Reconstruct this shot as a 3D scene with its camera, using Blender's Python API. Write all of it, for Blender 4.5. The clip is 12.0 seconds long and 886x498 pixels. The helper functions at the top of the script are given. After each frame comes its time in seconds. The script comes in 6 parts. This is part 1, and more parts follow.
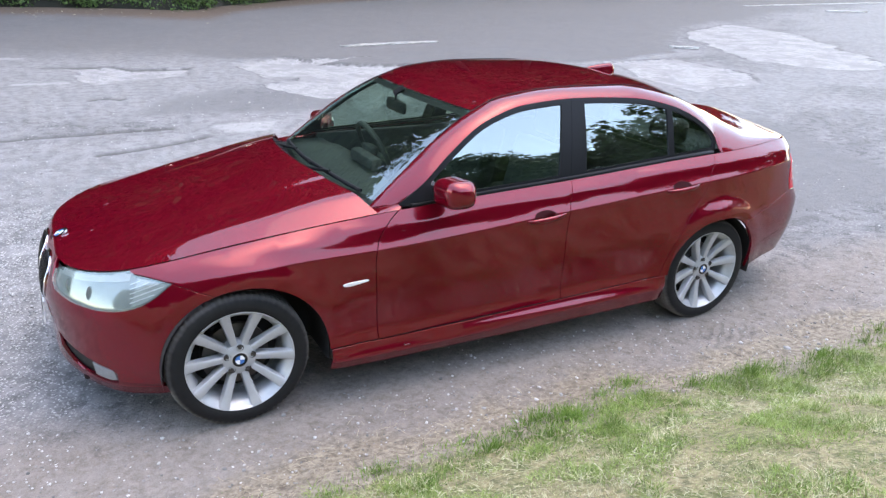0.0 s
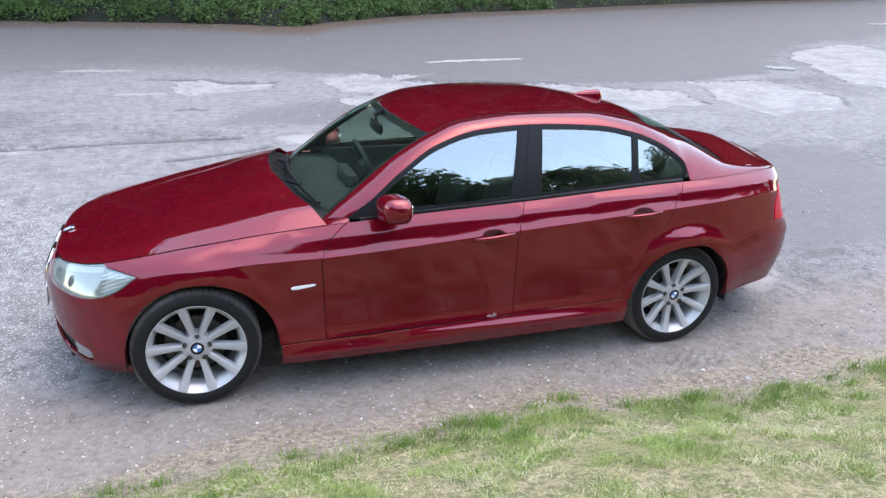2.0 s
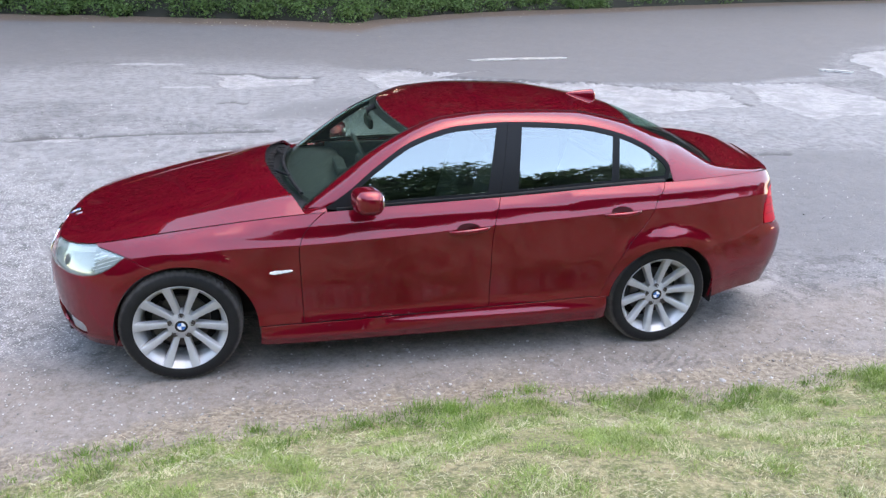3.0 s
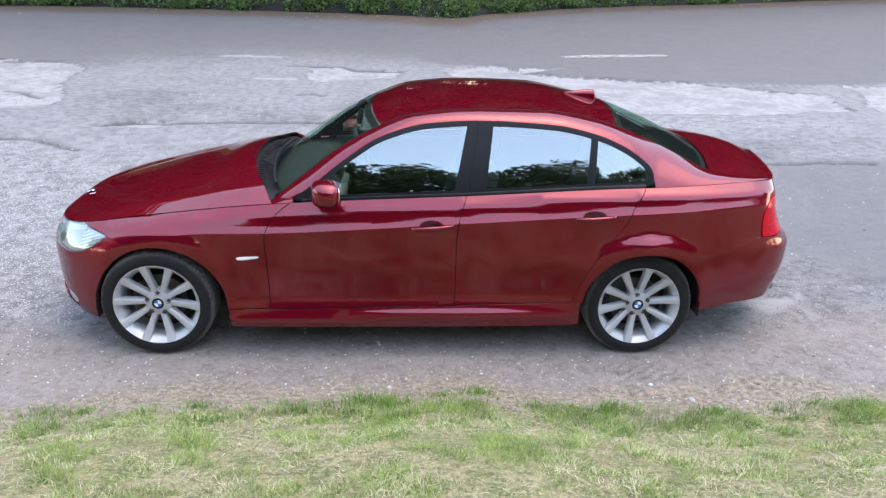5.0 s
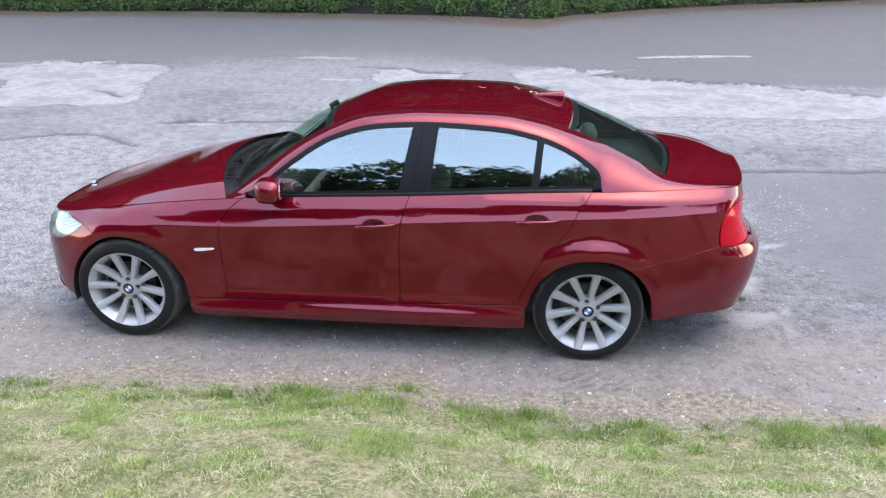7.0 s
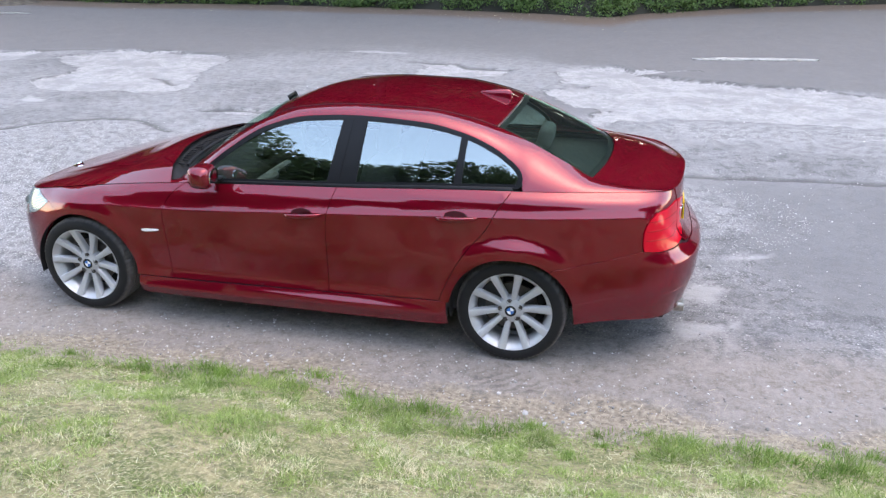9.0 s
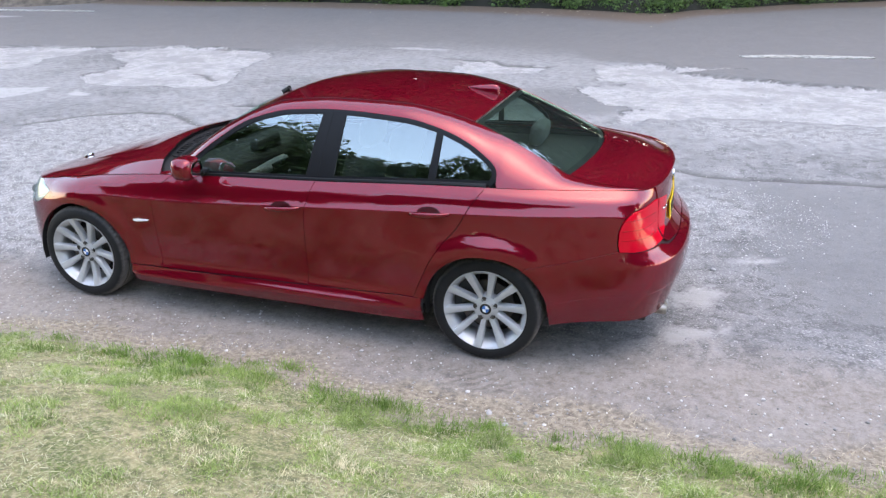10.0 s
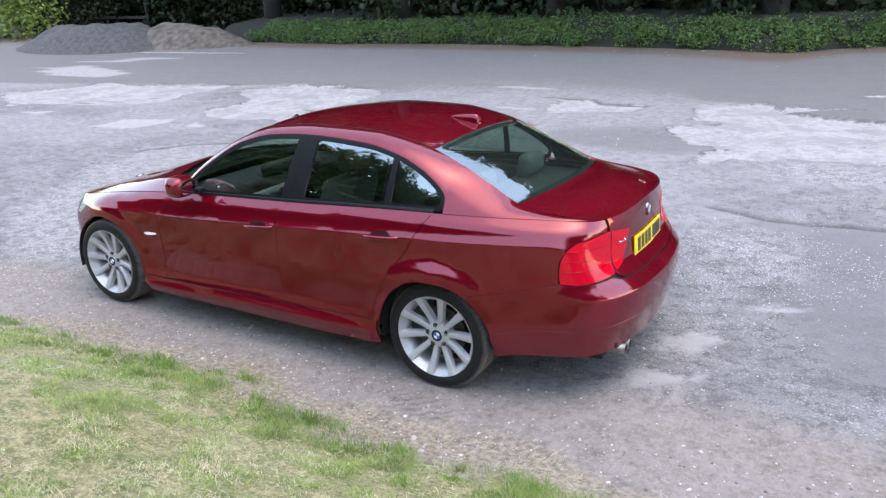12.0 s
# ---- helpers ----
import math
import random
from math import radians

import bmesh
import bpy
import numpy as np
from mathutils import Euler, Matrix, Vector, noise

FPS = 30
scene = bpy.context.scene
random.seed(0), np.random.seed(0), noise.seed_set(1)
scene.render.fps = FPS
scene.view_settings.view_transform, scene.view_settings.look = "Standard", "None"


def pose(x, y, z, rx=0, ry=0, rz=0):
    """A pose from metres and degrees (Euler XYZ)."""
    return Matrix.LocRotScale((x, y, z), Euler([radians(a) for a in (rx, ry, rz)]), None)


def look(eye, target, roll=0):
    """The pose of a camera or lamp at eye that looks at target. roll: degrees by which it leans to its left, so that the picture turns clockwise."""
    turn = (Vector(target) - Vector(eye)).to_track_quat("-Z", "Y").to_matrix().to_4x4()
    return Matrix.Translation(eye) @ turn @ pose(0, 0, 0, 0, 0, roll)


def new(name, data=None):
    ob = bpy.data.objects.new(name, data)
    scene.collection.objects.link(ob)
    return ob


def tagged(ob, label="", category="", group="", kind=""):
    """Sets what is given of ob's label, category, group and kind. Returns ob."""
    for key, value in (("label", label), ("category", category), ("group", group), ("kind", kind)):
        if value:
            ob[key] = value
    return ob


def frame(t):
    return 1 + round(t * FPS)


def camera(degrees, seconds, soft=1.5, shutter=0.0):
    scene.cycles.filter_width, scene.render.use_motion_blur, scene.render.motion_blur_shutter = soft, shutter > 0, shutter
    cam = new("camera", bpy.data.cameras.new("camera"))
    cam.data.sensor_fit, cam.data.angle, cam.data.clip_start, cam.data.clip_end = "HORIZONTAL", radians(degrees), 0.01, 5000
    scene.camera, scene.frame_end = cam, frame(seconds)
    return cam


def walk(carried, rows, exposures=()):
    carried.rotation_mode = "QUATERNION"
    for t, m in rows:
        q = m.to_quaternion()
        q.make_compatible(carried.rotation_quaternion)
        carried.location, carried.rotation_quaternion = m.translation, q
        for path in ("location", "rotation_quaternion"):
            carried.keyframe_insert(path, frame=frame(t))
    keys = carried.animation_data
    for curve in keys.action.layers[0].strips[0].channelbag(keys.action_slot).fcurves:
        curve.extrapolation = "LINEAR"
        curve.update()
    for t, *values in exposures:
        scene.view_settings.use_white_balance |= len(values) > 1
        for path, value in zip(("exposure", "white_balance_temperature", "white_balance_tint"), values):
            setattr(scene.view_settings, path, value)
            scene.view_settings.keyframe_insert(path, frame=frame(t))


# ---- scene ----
cam = camera(60.5, 12.0, soft=1.35)
PATH = [
    (0, (-0.6, -3.78, 2.095), (0.274, -2.155, 1.324), 2.7),
    (0.5, (-0.468, -4.061, 2.153), (0.33, -2.398, 1.38), 2.6),
    (1, (-0.353, -4.193, 2.183), (0.386, -2.499, 1.417), 2.5),
    (1.5, (-0.119, -4.254, 2.206), (0.539, -2.524, 1.447), 2.1),
    (2, (0.079, -4.341, 2.239), (0.675, -2.586, 1.486), 2.1),
    (2.5, (0.263, -4.511, 2.262), (0.778, -2.734, 1.502), 1.9),
    (3, (0.485, -4.595, 2.278), (0.926, -2.8, 1.514), 2.1),
    (5, (1.375, -4.736, 2.32), (1.485, -2.9, 1.535), 1.3),
    (5.5, (1.645, -4.666, 2.319), (1.666, -2.836, 1.512), 0.7),
    (6, (1.923, -4.751, 2.32), (1.858, -2.924, 1.508), 0.1),
    (6.5, (2.124, -4.82, 2.347), (2.0, -2.992, 1.546), -0.0),
    (7, (2.335, -4.768, 2.342), (2.145, -2.939, 1.557), -0.3),
    (9, (3.278, -4.656, 2.338), (2.852, -2.869, 1.546), -0.3),
    (9.5, (3.476, -4.537, 2.323), (2.98, -2.772, 1.523), -0.6),
    (10, (3.734, -4.501, 2.31), (3.155, -2.76, 1.515), -1.0),
    (10.5, (3.999, -4.45, 2.315), (3.322, -2.738, 1.535), -1.3),
    (11, (4.232, -4.312, 2.295), (3.455, -2.628, 1.546), -1.6),
    (11.5, (4.477, -4.183, 2.247), (3.614, -2.527, 1.531), -1.9),
    (12, (4.76, -4.107, 2.208), (3.804, -2.489, 1.523), -2.5),
]
walk(cam, [(t, look(eye, target, roll)) for t, eye, target, roll in PATH])

# ---- light: a soft evening sky with thin high cloud ----
SUN_ELEV, SUN_ROT = radians(76), radians(90)
world = bpy.data.worlds.new("sky")
scene.world = world
world.use_nodes = True
_nt = world.node_tree
_sky = _nt.nodes.new("ShaderNodeTexSky")
_sky.sky_type, _sky.sun_disc = "NISHITA", False
_sky.sun_elevation, _sky.sun_rotation = SUN_ELEV, SUN_ROT
_sky.air_density, _sky.dust_density, _sky.ozone_density = 1.0, 0.7, 1.0
_bg = _nt.nodes["Background"]
_bg.inputs[1].default_value = 0.15
_nt.links.new(_sky.outputs[0], _bg.inputs[0])
sun_data = bpy.data.lights.new("sun", "SUN")
sun_data.energy, sun_data.angle, sun_data.color = 0.1, radians(60), (1.0, 0.95, 0.90)
sun = new("sun", sun_data)
sun.matrix_world = look((60 * math.cos(SUN_ELEV), 0, 60 * math.sin(SUN_ELEV)), (0, 0, 0))
scene.view_settings.exposure = 2.90
scene.view_settings.use_white_balance = True
scene.view_settings.white_balance_temperature = 8400
scene.view_settings.white_balance_tint = 13

# ---- tools ----
from mathutils.geometry import delaunay_2d_cdt


def mesh_ob(name, verts, faces, mat=None, parent=None, label="", normals=None, smooth=True):
    me = bpy.data.meshes.new(name)
    me.from_pydata([tuple(map(float, v)) for v in verts], [], [tuple(map(int, f)) for f in faces])
    if smooth:
        me.polygons.foreach_set("use_smooth", [True] * len(me.polygons))
    if mat:
        me.materials.append(mat)
    if normals is not None:
        me.normals_split_custom_set_from_vertices([tuple(map(float, n)) for n in normals])
    ob = new(name, me)
    ob.parent = parent
    if label:
        ob["label"] = label
    return ob


def part(name, bm, mat, parent, label="", smooth=True):
    bmesh.ops.recalc_face_normals(bm, faces=bm.faces)
    me = bpy.data.meshes.new(name)
    bm.to_mesh(me)
    bm.free()
    if smooth:
        me.polygons.foreach_set("use_smooth", [True] * len(me.polygons))
        me.set_sharp_from_angle(angle=radians(38))
    if mat:
        me.materials.append(mat)
    ob = new(name, me)
    ob.parent = parent
    if label:
        ob["label"] = label
    return ob


def thing(name, label, category, loc=(0, 0, 0), group="", kind=""):
    ob = new(name)
    ob.location = loc
    return tagged(ob, label, category, group, kind)


def pchip(xk, yk, x):
    """Shape-keeping cubic through knots; xk, yk (k,) or (k, n), x (n,)."""
    x = np.asarray(x, float)
    yk = np.asarray(yk, float)
    xk = np.asarray(xk, float)
    if xk.ndim == 1:
        xk = np.repeat(xk[:, None], len(x), 1)
    if yk.ndim == 1:
        yk = np.repeat(yk[:, None], len(x), 1)
    h = np.diff(xk, axis=0)
    d = np.diff(yk, axis=0) / h
    m = np.zeros_like(yk)
    w1, w2 = 2 * h[1:] + h[:-1], h[1:] + 2 * h[:-1]
    ok = d[1:] * d[:-1] > 0
    with np.errstate(divide="ignore", invalid="ignore"):
        m[1:-1] = np.where(ok, (w1 + w2) / (w1 / d[:-1] + w2 / d[1:]), 0)
    m[0], m[-1] = d[0], d[-1]
    x = np.clip(x, xk[0], xk[-1])
    k = np.clip((x[None] >= xk).sum(0) - 1, 0, len(xk) - 2)
    j = np.arange(len(x))
    hh, x0 = h[k, j], xk[k, j]
    t = (x - x0) / hh
    return (yk[k, j] * (1 + 2 * t) * (1 - t) ** 2 + m[k, j] * hh * t * (1 - t) ** 2
            + yk[k + 1, j] * t * t * (3 - 2 * t) + m[k + 1, j] * hh * t * t * (t - 1))


def spline(xk, yk, x):
    """Natural cubic spline."""
    xk, yk, x = np.asarray(xk, float), np.asarray(yk, float), np.asarray(x, float)
    n, h = len(xk), np.diff(xk)
    a, r = np.eye(n), np.zeros(n)
    for i in range(1, n - 1):
        a[i, i - 1:i + 2] = h[i - 1], 2 * (h[i - 1] + h[i]), h[i]
        r[i] = 6 * ((yk[i + 1] - yk[i]) / h[i] - (yk[i] - yk[i - 1]) / h[i - 1])
    m = np.linalg.solve(a, r)
    k = np.clip(np.searchsorted(xk, x) - 1, 0, n - 2)
    p, q = xk[k + 1] - x, x - xk[k]
    return (m[k] * p ** 3 + m[k + 1] * q ** 3) / (6 * h[k]) + (yk[k] / h[k] - m[k] * h[k] / 6) * p + (yk[k + 1] / h[k] - m[k + 1] * h[k] / 6) * q


def curve_through(pts, n=0, step=0.02):
    """A smooth polyline through points, ends kept."""
    p = np.asarray(pts, float)
    if len(p) < 3:
        k = n or max(2, int(np.linalg.norm(p[1] - p[0]) / step) + 1)
        return p[0] + (p[1] - p[0]) * np.linspace(0, 1, k)[:, None]
    s = np.r_[0, np.cumsum(np.linalg.norm(np.diff(p, axis=0), axis=1))]
    t = np.linspace(0, s[-1], n or max(3, int(s[-1] / step) + 1))
    return np.stack([pchip(s, p[:, i], t) if len(p) < 4 else spline(s, p[:, i], t) for i in range(p.shape[1])], 1)


def resample(poly, step):
    """Closed polyline with points at most a step apart; its corners stay."""
    out = []
    for a, b in zip(poly, np.roll(poly, -1, axis=0)):
        k = max(1, int(np.ceil(np.linalg.norm(b - a) / step)))
        out += [a + (b - a) * i / k for i in range(k)]
    return np.array(out)


def area2(poly):
    x, y = poly[:, 0], poly[:, 1]
    return 0.5 * (x * np.roll(y, -1) - np.roll(x, -1) * y).sum()


def tidy(poly):
    p = np.asarray(poly, float)
    p = p[np.linalg.norm(p - np.roll(p, 1, axis=0), axis=1) > 1e-4]
    return p if area2(p) > 0 else p[::-1]


def shrink(p, g):
    """Moves a counter-clockwise outline inward by g."""
    e0, e1 = p - np.roll(p, 1, axis=0), np.roll(p, -1, axis=0) - p
    e0 /= np.linalg.norm(e0, axis=1)[:, None]
    e1 /= np.linalg.norm(e1, axis=1)[:, None]
    n = np.stack([-(e0[:, 1] + e1[:, 1]), e0[:, 0] + e1[:, 0]], 1)
    ln = np.linalg.norm(n, axis=1)[:, None]
    n = np.where(ln > 1e-6, n / np.maximum(ln, 1e-6), 0)
    return p + n * g


def inside(pts, poly):
    x, y = pts[:, 0], pts[:, 1]
    r = np.zeros(len(pts), bool)
    for (ax, ay), (bx, by) in zip(poly, np.roll(poly, -1, axis=0)):
        c = (ay > y) != (by > y)
        with np.errstate(divide="ignore", invalid="ignore"):
            r ^= c & (x < (bx - ax) * (y - ay) / (by - ay) + ax)
    return r


def edge_distance(pts, poly):
    best = np.full(len(pts), 1e9)
    for a, b in zip(poly, np.roll(poly, -1, axis=0)):
        ab = b - a
        t = np.clip(((pts - a) @ ab) / max(ab @ ab, 1e-12), 0, 1)
        best = np.minimum(best, np.linalg.norm(pts - a - t[:, None] * ab, axis=1))
    return best


def fill(poly, step, lines=(), holes=()):
    lo, hi = poly.min(0), poly.max(0)
    gx, gy = np.meshgrid(np.arange(lo[0], hi[0], step), np.arange(lo[1], hi[1], step))
    g = np.stack([gx.ravel(), gy.ravel()], 1)
    g = g[inside(g, poly)]
    g = g[edge_distance(g, poly) > 0.45 * step]
    pts, edges = [poly], [(i, (i + 1) % len(poly)) for i in range(len(poly))]
    k = len(poly)
    for h in holes:
        g = g[~inside(g, h)]
        g = g[edge_distance(g, h) > 0.3 * step]
        pts.append(h)
        edges += [(k + i, k + (i + 1) % len(h)) for i in range(len(h))]
        k += len(h)
    for ln in lines:
        m = inside(ln, poly) & (edge_distance(ln, poly) > 0.003)
        ln = ln[m]
        if len(ln):
            g = g[np.abs(g[:, 1] - np.interp(g[:, 0], ln[:, 0], ln[:, 1])) > 0.011]
            pts.append(ln)
    v, _, f, *_ = delaunay_2d_cdt([Vector(p) for p in np.concatenate(pts + [g])], edges, [], 1, 1e-6)
    v, f = np.array([tuple(p) for p in v]), [tuple(t) for t in f]
    for h in holes:
        mid = np.array([v[list(t)].mean(0) for t in f])
        f = [t for t, i in zip(f, inside(mid, h)) if not i]
    return v, f


def normals_of(chart, q, out):
    e = 1e-3
    a = chart(q + (e, 0)) - chart(q - (e, 0))
    b = chart(q + (0, e)) - chart(q - (0, e))
    n = np.cross(a, b)
    n /= np.maximum(np.linalg.norm(n, axis=1), 1e-12)[:, None]
    return n * np.sign(n @ np.asarray(out, float) + 1e-9)[:, None] if np.ndim(out) == 1 else n * np.sign((n * out).sum(1) + 1e-9)[:, None]


def panel(name, outline, chart, mat, parent, side=-1, step=0.045, gap=0.0022, depth=0.018, lift=0.0, label="", outward=None, lines=(), holes=()):
    """A pressed panel on a surface: its outline in the surface's chart, with edges that turn inward."""
    poly = shrink(resample(tidy(outline), step * 0.6), gap)
    holes = [resample(tidy(h), step * 0.6) for h in holes]
    q, faces = fill(poly, step, lines, holes)
    out = (lambda p: np.stack([p[:, 0] * 0 + (p[:, 0] - 1.45) * 0.6, p[:, 1], p[:, 2] * 0 + 0.15], 1)) if outward is None else outward
    pts = chart(q)
    nor = normals_of(chart, q, out(pts))
    rim = chart(poly)
    rn = normals_of(chart, poly, out(rim))
    tang = np.roll(rim, -1, axis=0) - np.roll(rim, 1, axis=0)
    tang /= np.maximum(np.linalg.norm(tang, axis=1), 1e-9)[:, None]
    away = np.cross(tang, rn)
    if ((rim - rim.mean(0)) * away).sum() < 0:
        away = -away
    pts, rim = pts + nor * lift, rim + rn * lift
    n0, n1 = len(pts), len(rim)
    verts = np.concatenate([pts, rim, rim - rn * 0.003 + away * 0.0008, rim - rn * depth])
    soft = (rn + away) / 1.414
    norm = np.concatenate([nor, rn * 0.85 + away * 0.5, soft * 0.3 + away * 0.7, away])
    norm /= np.maximum(np.linalg.norm(norm, axis=1), 1e-9)[:, None]
    fs = []
    p3 = pts
    for f in faces:
        a, b, c = p3[f[0]], p3[f[1]], p3[f[2]]
        fs.append(f if np.cross(b - a, c - a) @ nor[f[0]] > 0 else f[::-1])
    for i in range(n1):
        j = (i + 1) % n1
        for r in (0, 1):
            a, b = n0 + r * n1 + i, n0 + r * n1 + j
            quad = (a, b, b + n1, a + n1)
            va, vb, vc = verts[quad[0]], verts[quad[1]], verts[quad[3]]
            fs.append(quad if np.cross(vb - va, vc - va) @ away[i] > 0 else quad[::-1])
    for h in holes:
        hp = chart(h)
        hn = normals_of(chart, h, out(hp))
        hp = hp + hn * lift
        k0, m = len(verts), len(hp)
        verts = np.concatenate([verts, hp, hp - hn * depth])
        ins = hp.mean(0) - hp
        ins /= np.linalg.norm(ins, axis=1)[:, None]
        norm = np.concatenate([norm, (hn + ins) / 1.5, ins])
        for i in range(m):
            j = (i + 1) % m
            quad = (k0 + i, k0 + j, k0 + m + j, k0 + m + i)
            fs.append(quad if np.cross(hp[j] - hp[i], -hn[i]) @ ins[i] > 0 else quad[::-1])
    if side > 0:
        verts, norm = verts * (1, -1, 1), norm * (1, -1, 1)
        fs = [f[::-1] for f in fs]
    return mesh_ob(name, verts, fs, mat, parent, label, norm)


def grid_faces(nu, nv, closed_u=False, closed_v=False):
    return [(i * nv + j, ((i + 1) % nu) * nv + j, ((i + 1) % nu) * nv + (j + 1) % nv, i * nv + (j + 1) % nv)
            for i in range(nu if closed_u else nu - 1) for j in range(nv if closed_v else nv - 1)]


def lathe(profile, n=64, closed=False):
    """Turns (radius, y) pairs about the y axis."""
    pr = np.asarray(profile, float)
    a = np.linspace(0, 2 * np.pi, n, endpoint=False)
    v = np.stack([np.outer(np.cos(a), pr[:, 0]), np.tile(pr[:, 1], (n, 1)), np.outer(np.sin(a), pr[:, 0])], -1).reshape(-1, 3)
    return v, grid_faces(n, len(pr), True, closed)


def tube(pts, r, n=8, ends=True):
    """A round bar along a polyline, as verts and faces."""
    p = np.asarray(pts, float)
    r = np.broadcast_to(r, (len(p),))
    t = np.gradient(p, axis=0)
    t /= np.linalg.norm(t, axis=1)[:, None] + 1e-12
    ref = np.array([0, 0, 1.0]) if abs(t[:, 2]).mean() < 0.8 else np.array([1.0, 0, 0])
    a = np.cross(t, ref)
    a /= np.linalg.norm(a, axis=1)[:, None] + 1e-12
    b = np.cross(t, a)
    th = np.linspace(0, 2 * np.pi, n, endpoint=False)
    v = (p[:, None] + r[:, None, None] * (np.cos(th)[None, :, None] * a[:, None] + np.sin(th)[None, :, None] * b[:, None])).reshape(-1, 3)
    f = grid_faces(len(p), n, False, True)
    if ends:
        f += [tuple(range(n)), tuple(range((len(p) - 1) * n, len(p) * n))]
    return v, f


def join(*pieces):
    vs, fs, k = [], [], 0
    for v, f in pieces:
        vs.append(np.asarray(v, float))
        fs += [tuple(i + k for i in q) for q in f]
        k += len(v)
    return np.concatenate(vs), fs


def box(lo, hi, bevel=0.0, seg=2):
    bm = bmesh.new()
    bmesh.ops.create_cube(bm, size=1)
    lo, hi = np.array(lo, float), np.array(hi, float)
    for v in bm.verts:
        v.co = Vector((lo + hi) / 2 + np.array(v.co) * (hi - lo))
    if bevel:
        bmesh.ops.bevel(bm, geom=bm.edges[:], offset=bevel, segments=seg, affect="EDGES", profile=0.5)
    return bm


def bm_from(v, f):
    bm = bmesh.new()
    vs = [bm.verts.new(p) for p in v]
    for q in f:
        try:
            bm.faces.new([vs[i] for i in q])
        except ValueError:
            pass
    return bm


def value_noise(x, y, seed=0):
    """Smooth noise from 0 to 1 on arrays."""
    xi, yi = np.floor(x).astype(np.int64), np.floor(y).astype(np.int64)
    fx, fy = x - xi, y - yi
    fx, fy = fx * fx * (3 - 2 * fx), fy * fy * (3 - 2 * fy)

    def rnd(i, j):
        h = (i * 374761393 + j * 668265263 + seed * 1442695041) & 0xFFFFFFFF
        h = ((h ^ (h >> 13)) * 1274126177) & 0xFFFFFFFF
        return ((h ^ (h >> 16)) & 0xFFFF) / 65535.0
    return (rnd(xi, yi) * (1 - fx) + rnd(xi + 1, yi) * fx) * (1 - fy) + (rnd(xi, yi + 1) * (1 - fx) + rnd(xi + 1, yi + 1) * fx) * fy


def fractal(x, y, octaves=4, seed=0):
    t = 0
    for o in range(octaves):
        t = t + value_noise(x * 2 ** o, y * 2 ** o, seed + o) * 0.5 ** o
    return t / (2 - 0.5 ** (octaves - 1))

# ---- materials ----
class Nodes:
    """A small helper to write node materials."""

    def __init__(self, name):
        self.mat = bpy.data.materials.new(name)
        self.mat.use_nodes = True
        self.t = self.mat.node_tree
        self.bsdf = self.t.nodes["Principled BSDF"]

    def add(self, kind, **inputs):
        n = self.t.nodes.new(kind)
        for k, v in inputs.items():
            self.put(n.inputs[int(k[1:]) if k[0] == "i" and k[1:].isdigit() else k.replace("_", " ")], v)
        return n

    def put(self, socket, v):
        if isinstance(v, bpy.types.NodeSocket):
            self.t.links.new(v, socket)
        else:
            socket.default_value = v

    def base(self, **inputs):
        for k, v in inputs.items():
            self.put(self.bsdf.inputs[k.replace("_", " ")], v)
        return self

    def coord(self, kind="Object"):
        return self.t.nodes.new("ShaderNodeTexCoord").outputs[kind]

    def noise(self, scale, detail=4, rough=0.55, vec=None):
        n = self.add("ShaderNodeTexNoise", Scale=scale, Detail=detail, Roughness=rough)
        self.put(n.inputs["Vector"], vec if vec is not None else self.coord())
        return n.outputs["Fac"]

    def voronoi(self, scale, feature="F1", vec=None, out="Distance"):
        n = self.add("ShaderNodeTexVoronoi", Scale=scale)
        n.feature = feature
        self.put(n.inputs["Vector"], vec if vec is not None else self.coord())
        return n.outputs[out]

    def ramp(self, fac, *stops):
        n = self.add("ShaderNodeValToRGB")
        self.put(n.inputs["Fac"], fac)
        e = n.color_ramp.elements
        while len(e) < len(stops):
            e.new(0.5)
        for el, (p, c) in zip(e, stops):
            el.position = p
            el.color = (*c, 1) if np.ndim(c) else (c, c, c, 1)
        return n.outputs["Color"]

    def mix(self, fac, a, b, blend="MIX"):
        n = self.t.nodes.new("ShaderNodeMix")
        n.data_type, n.blend_type = "RGBA", blend
        for s, v in ((n.inputs[0], fac), (n.inputs[6], a), (n.inputs[7], b)):
            self.put(s, (*v, 1) if isinstance(v, tuple) and len(v) == 3 else v)
        return n.outputs[2]

    def math(self, op, a, b=0.0, c=0.0, clamp=False):
        n = self.t.nodes.new("ShaderNodeMath")
        n.operation, n.use_clamp = op, clamp
        for s, v in zip(n.inputs, (a, b, c)):
            self.put(s, v)
        return n.outputs[0]

    def attr(self, name):
        n = self.t.nodes.new("ShaderNodeAttribute")
        n.attribute_name = name
        return n.outputs["Fac"]

    def bump(self, height, strength=0.3, distance=0.01):
        n = self.add("ShaderNodeBump", Strength=strength, Distance=distance, Height=height)
        self.put(self.bsdf.inputs["Normal"], n.outputs[0])
        return self


def plain(name, color, rough=0.5, metal=0.0, vary=0.15, scale=40.0, bump=0.0, **more):
    n = Nodes(name)
    f = n.noise(scale)
    c = n.ramp(f, (0.3, tuple(v * (1 - vary) for v in color)), (0.7, tuple(min(1, v * (1 + vary)) for v in color)))
    n.base(Base_Color=c, Roughness=n.math("MULTIPLY_ADD", f, 0.3 * rough, 0.85 * rough), Metallic=metal, **more)
    if bump:
        n.bump(f, bump, 0.002)
    return n.mat


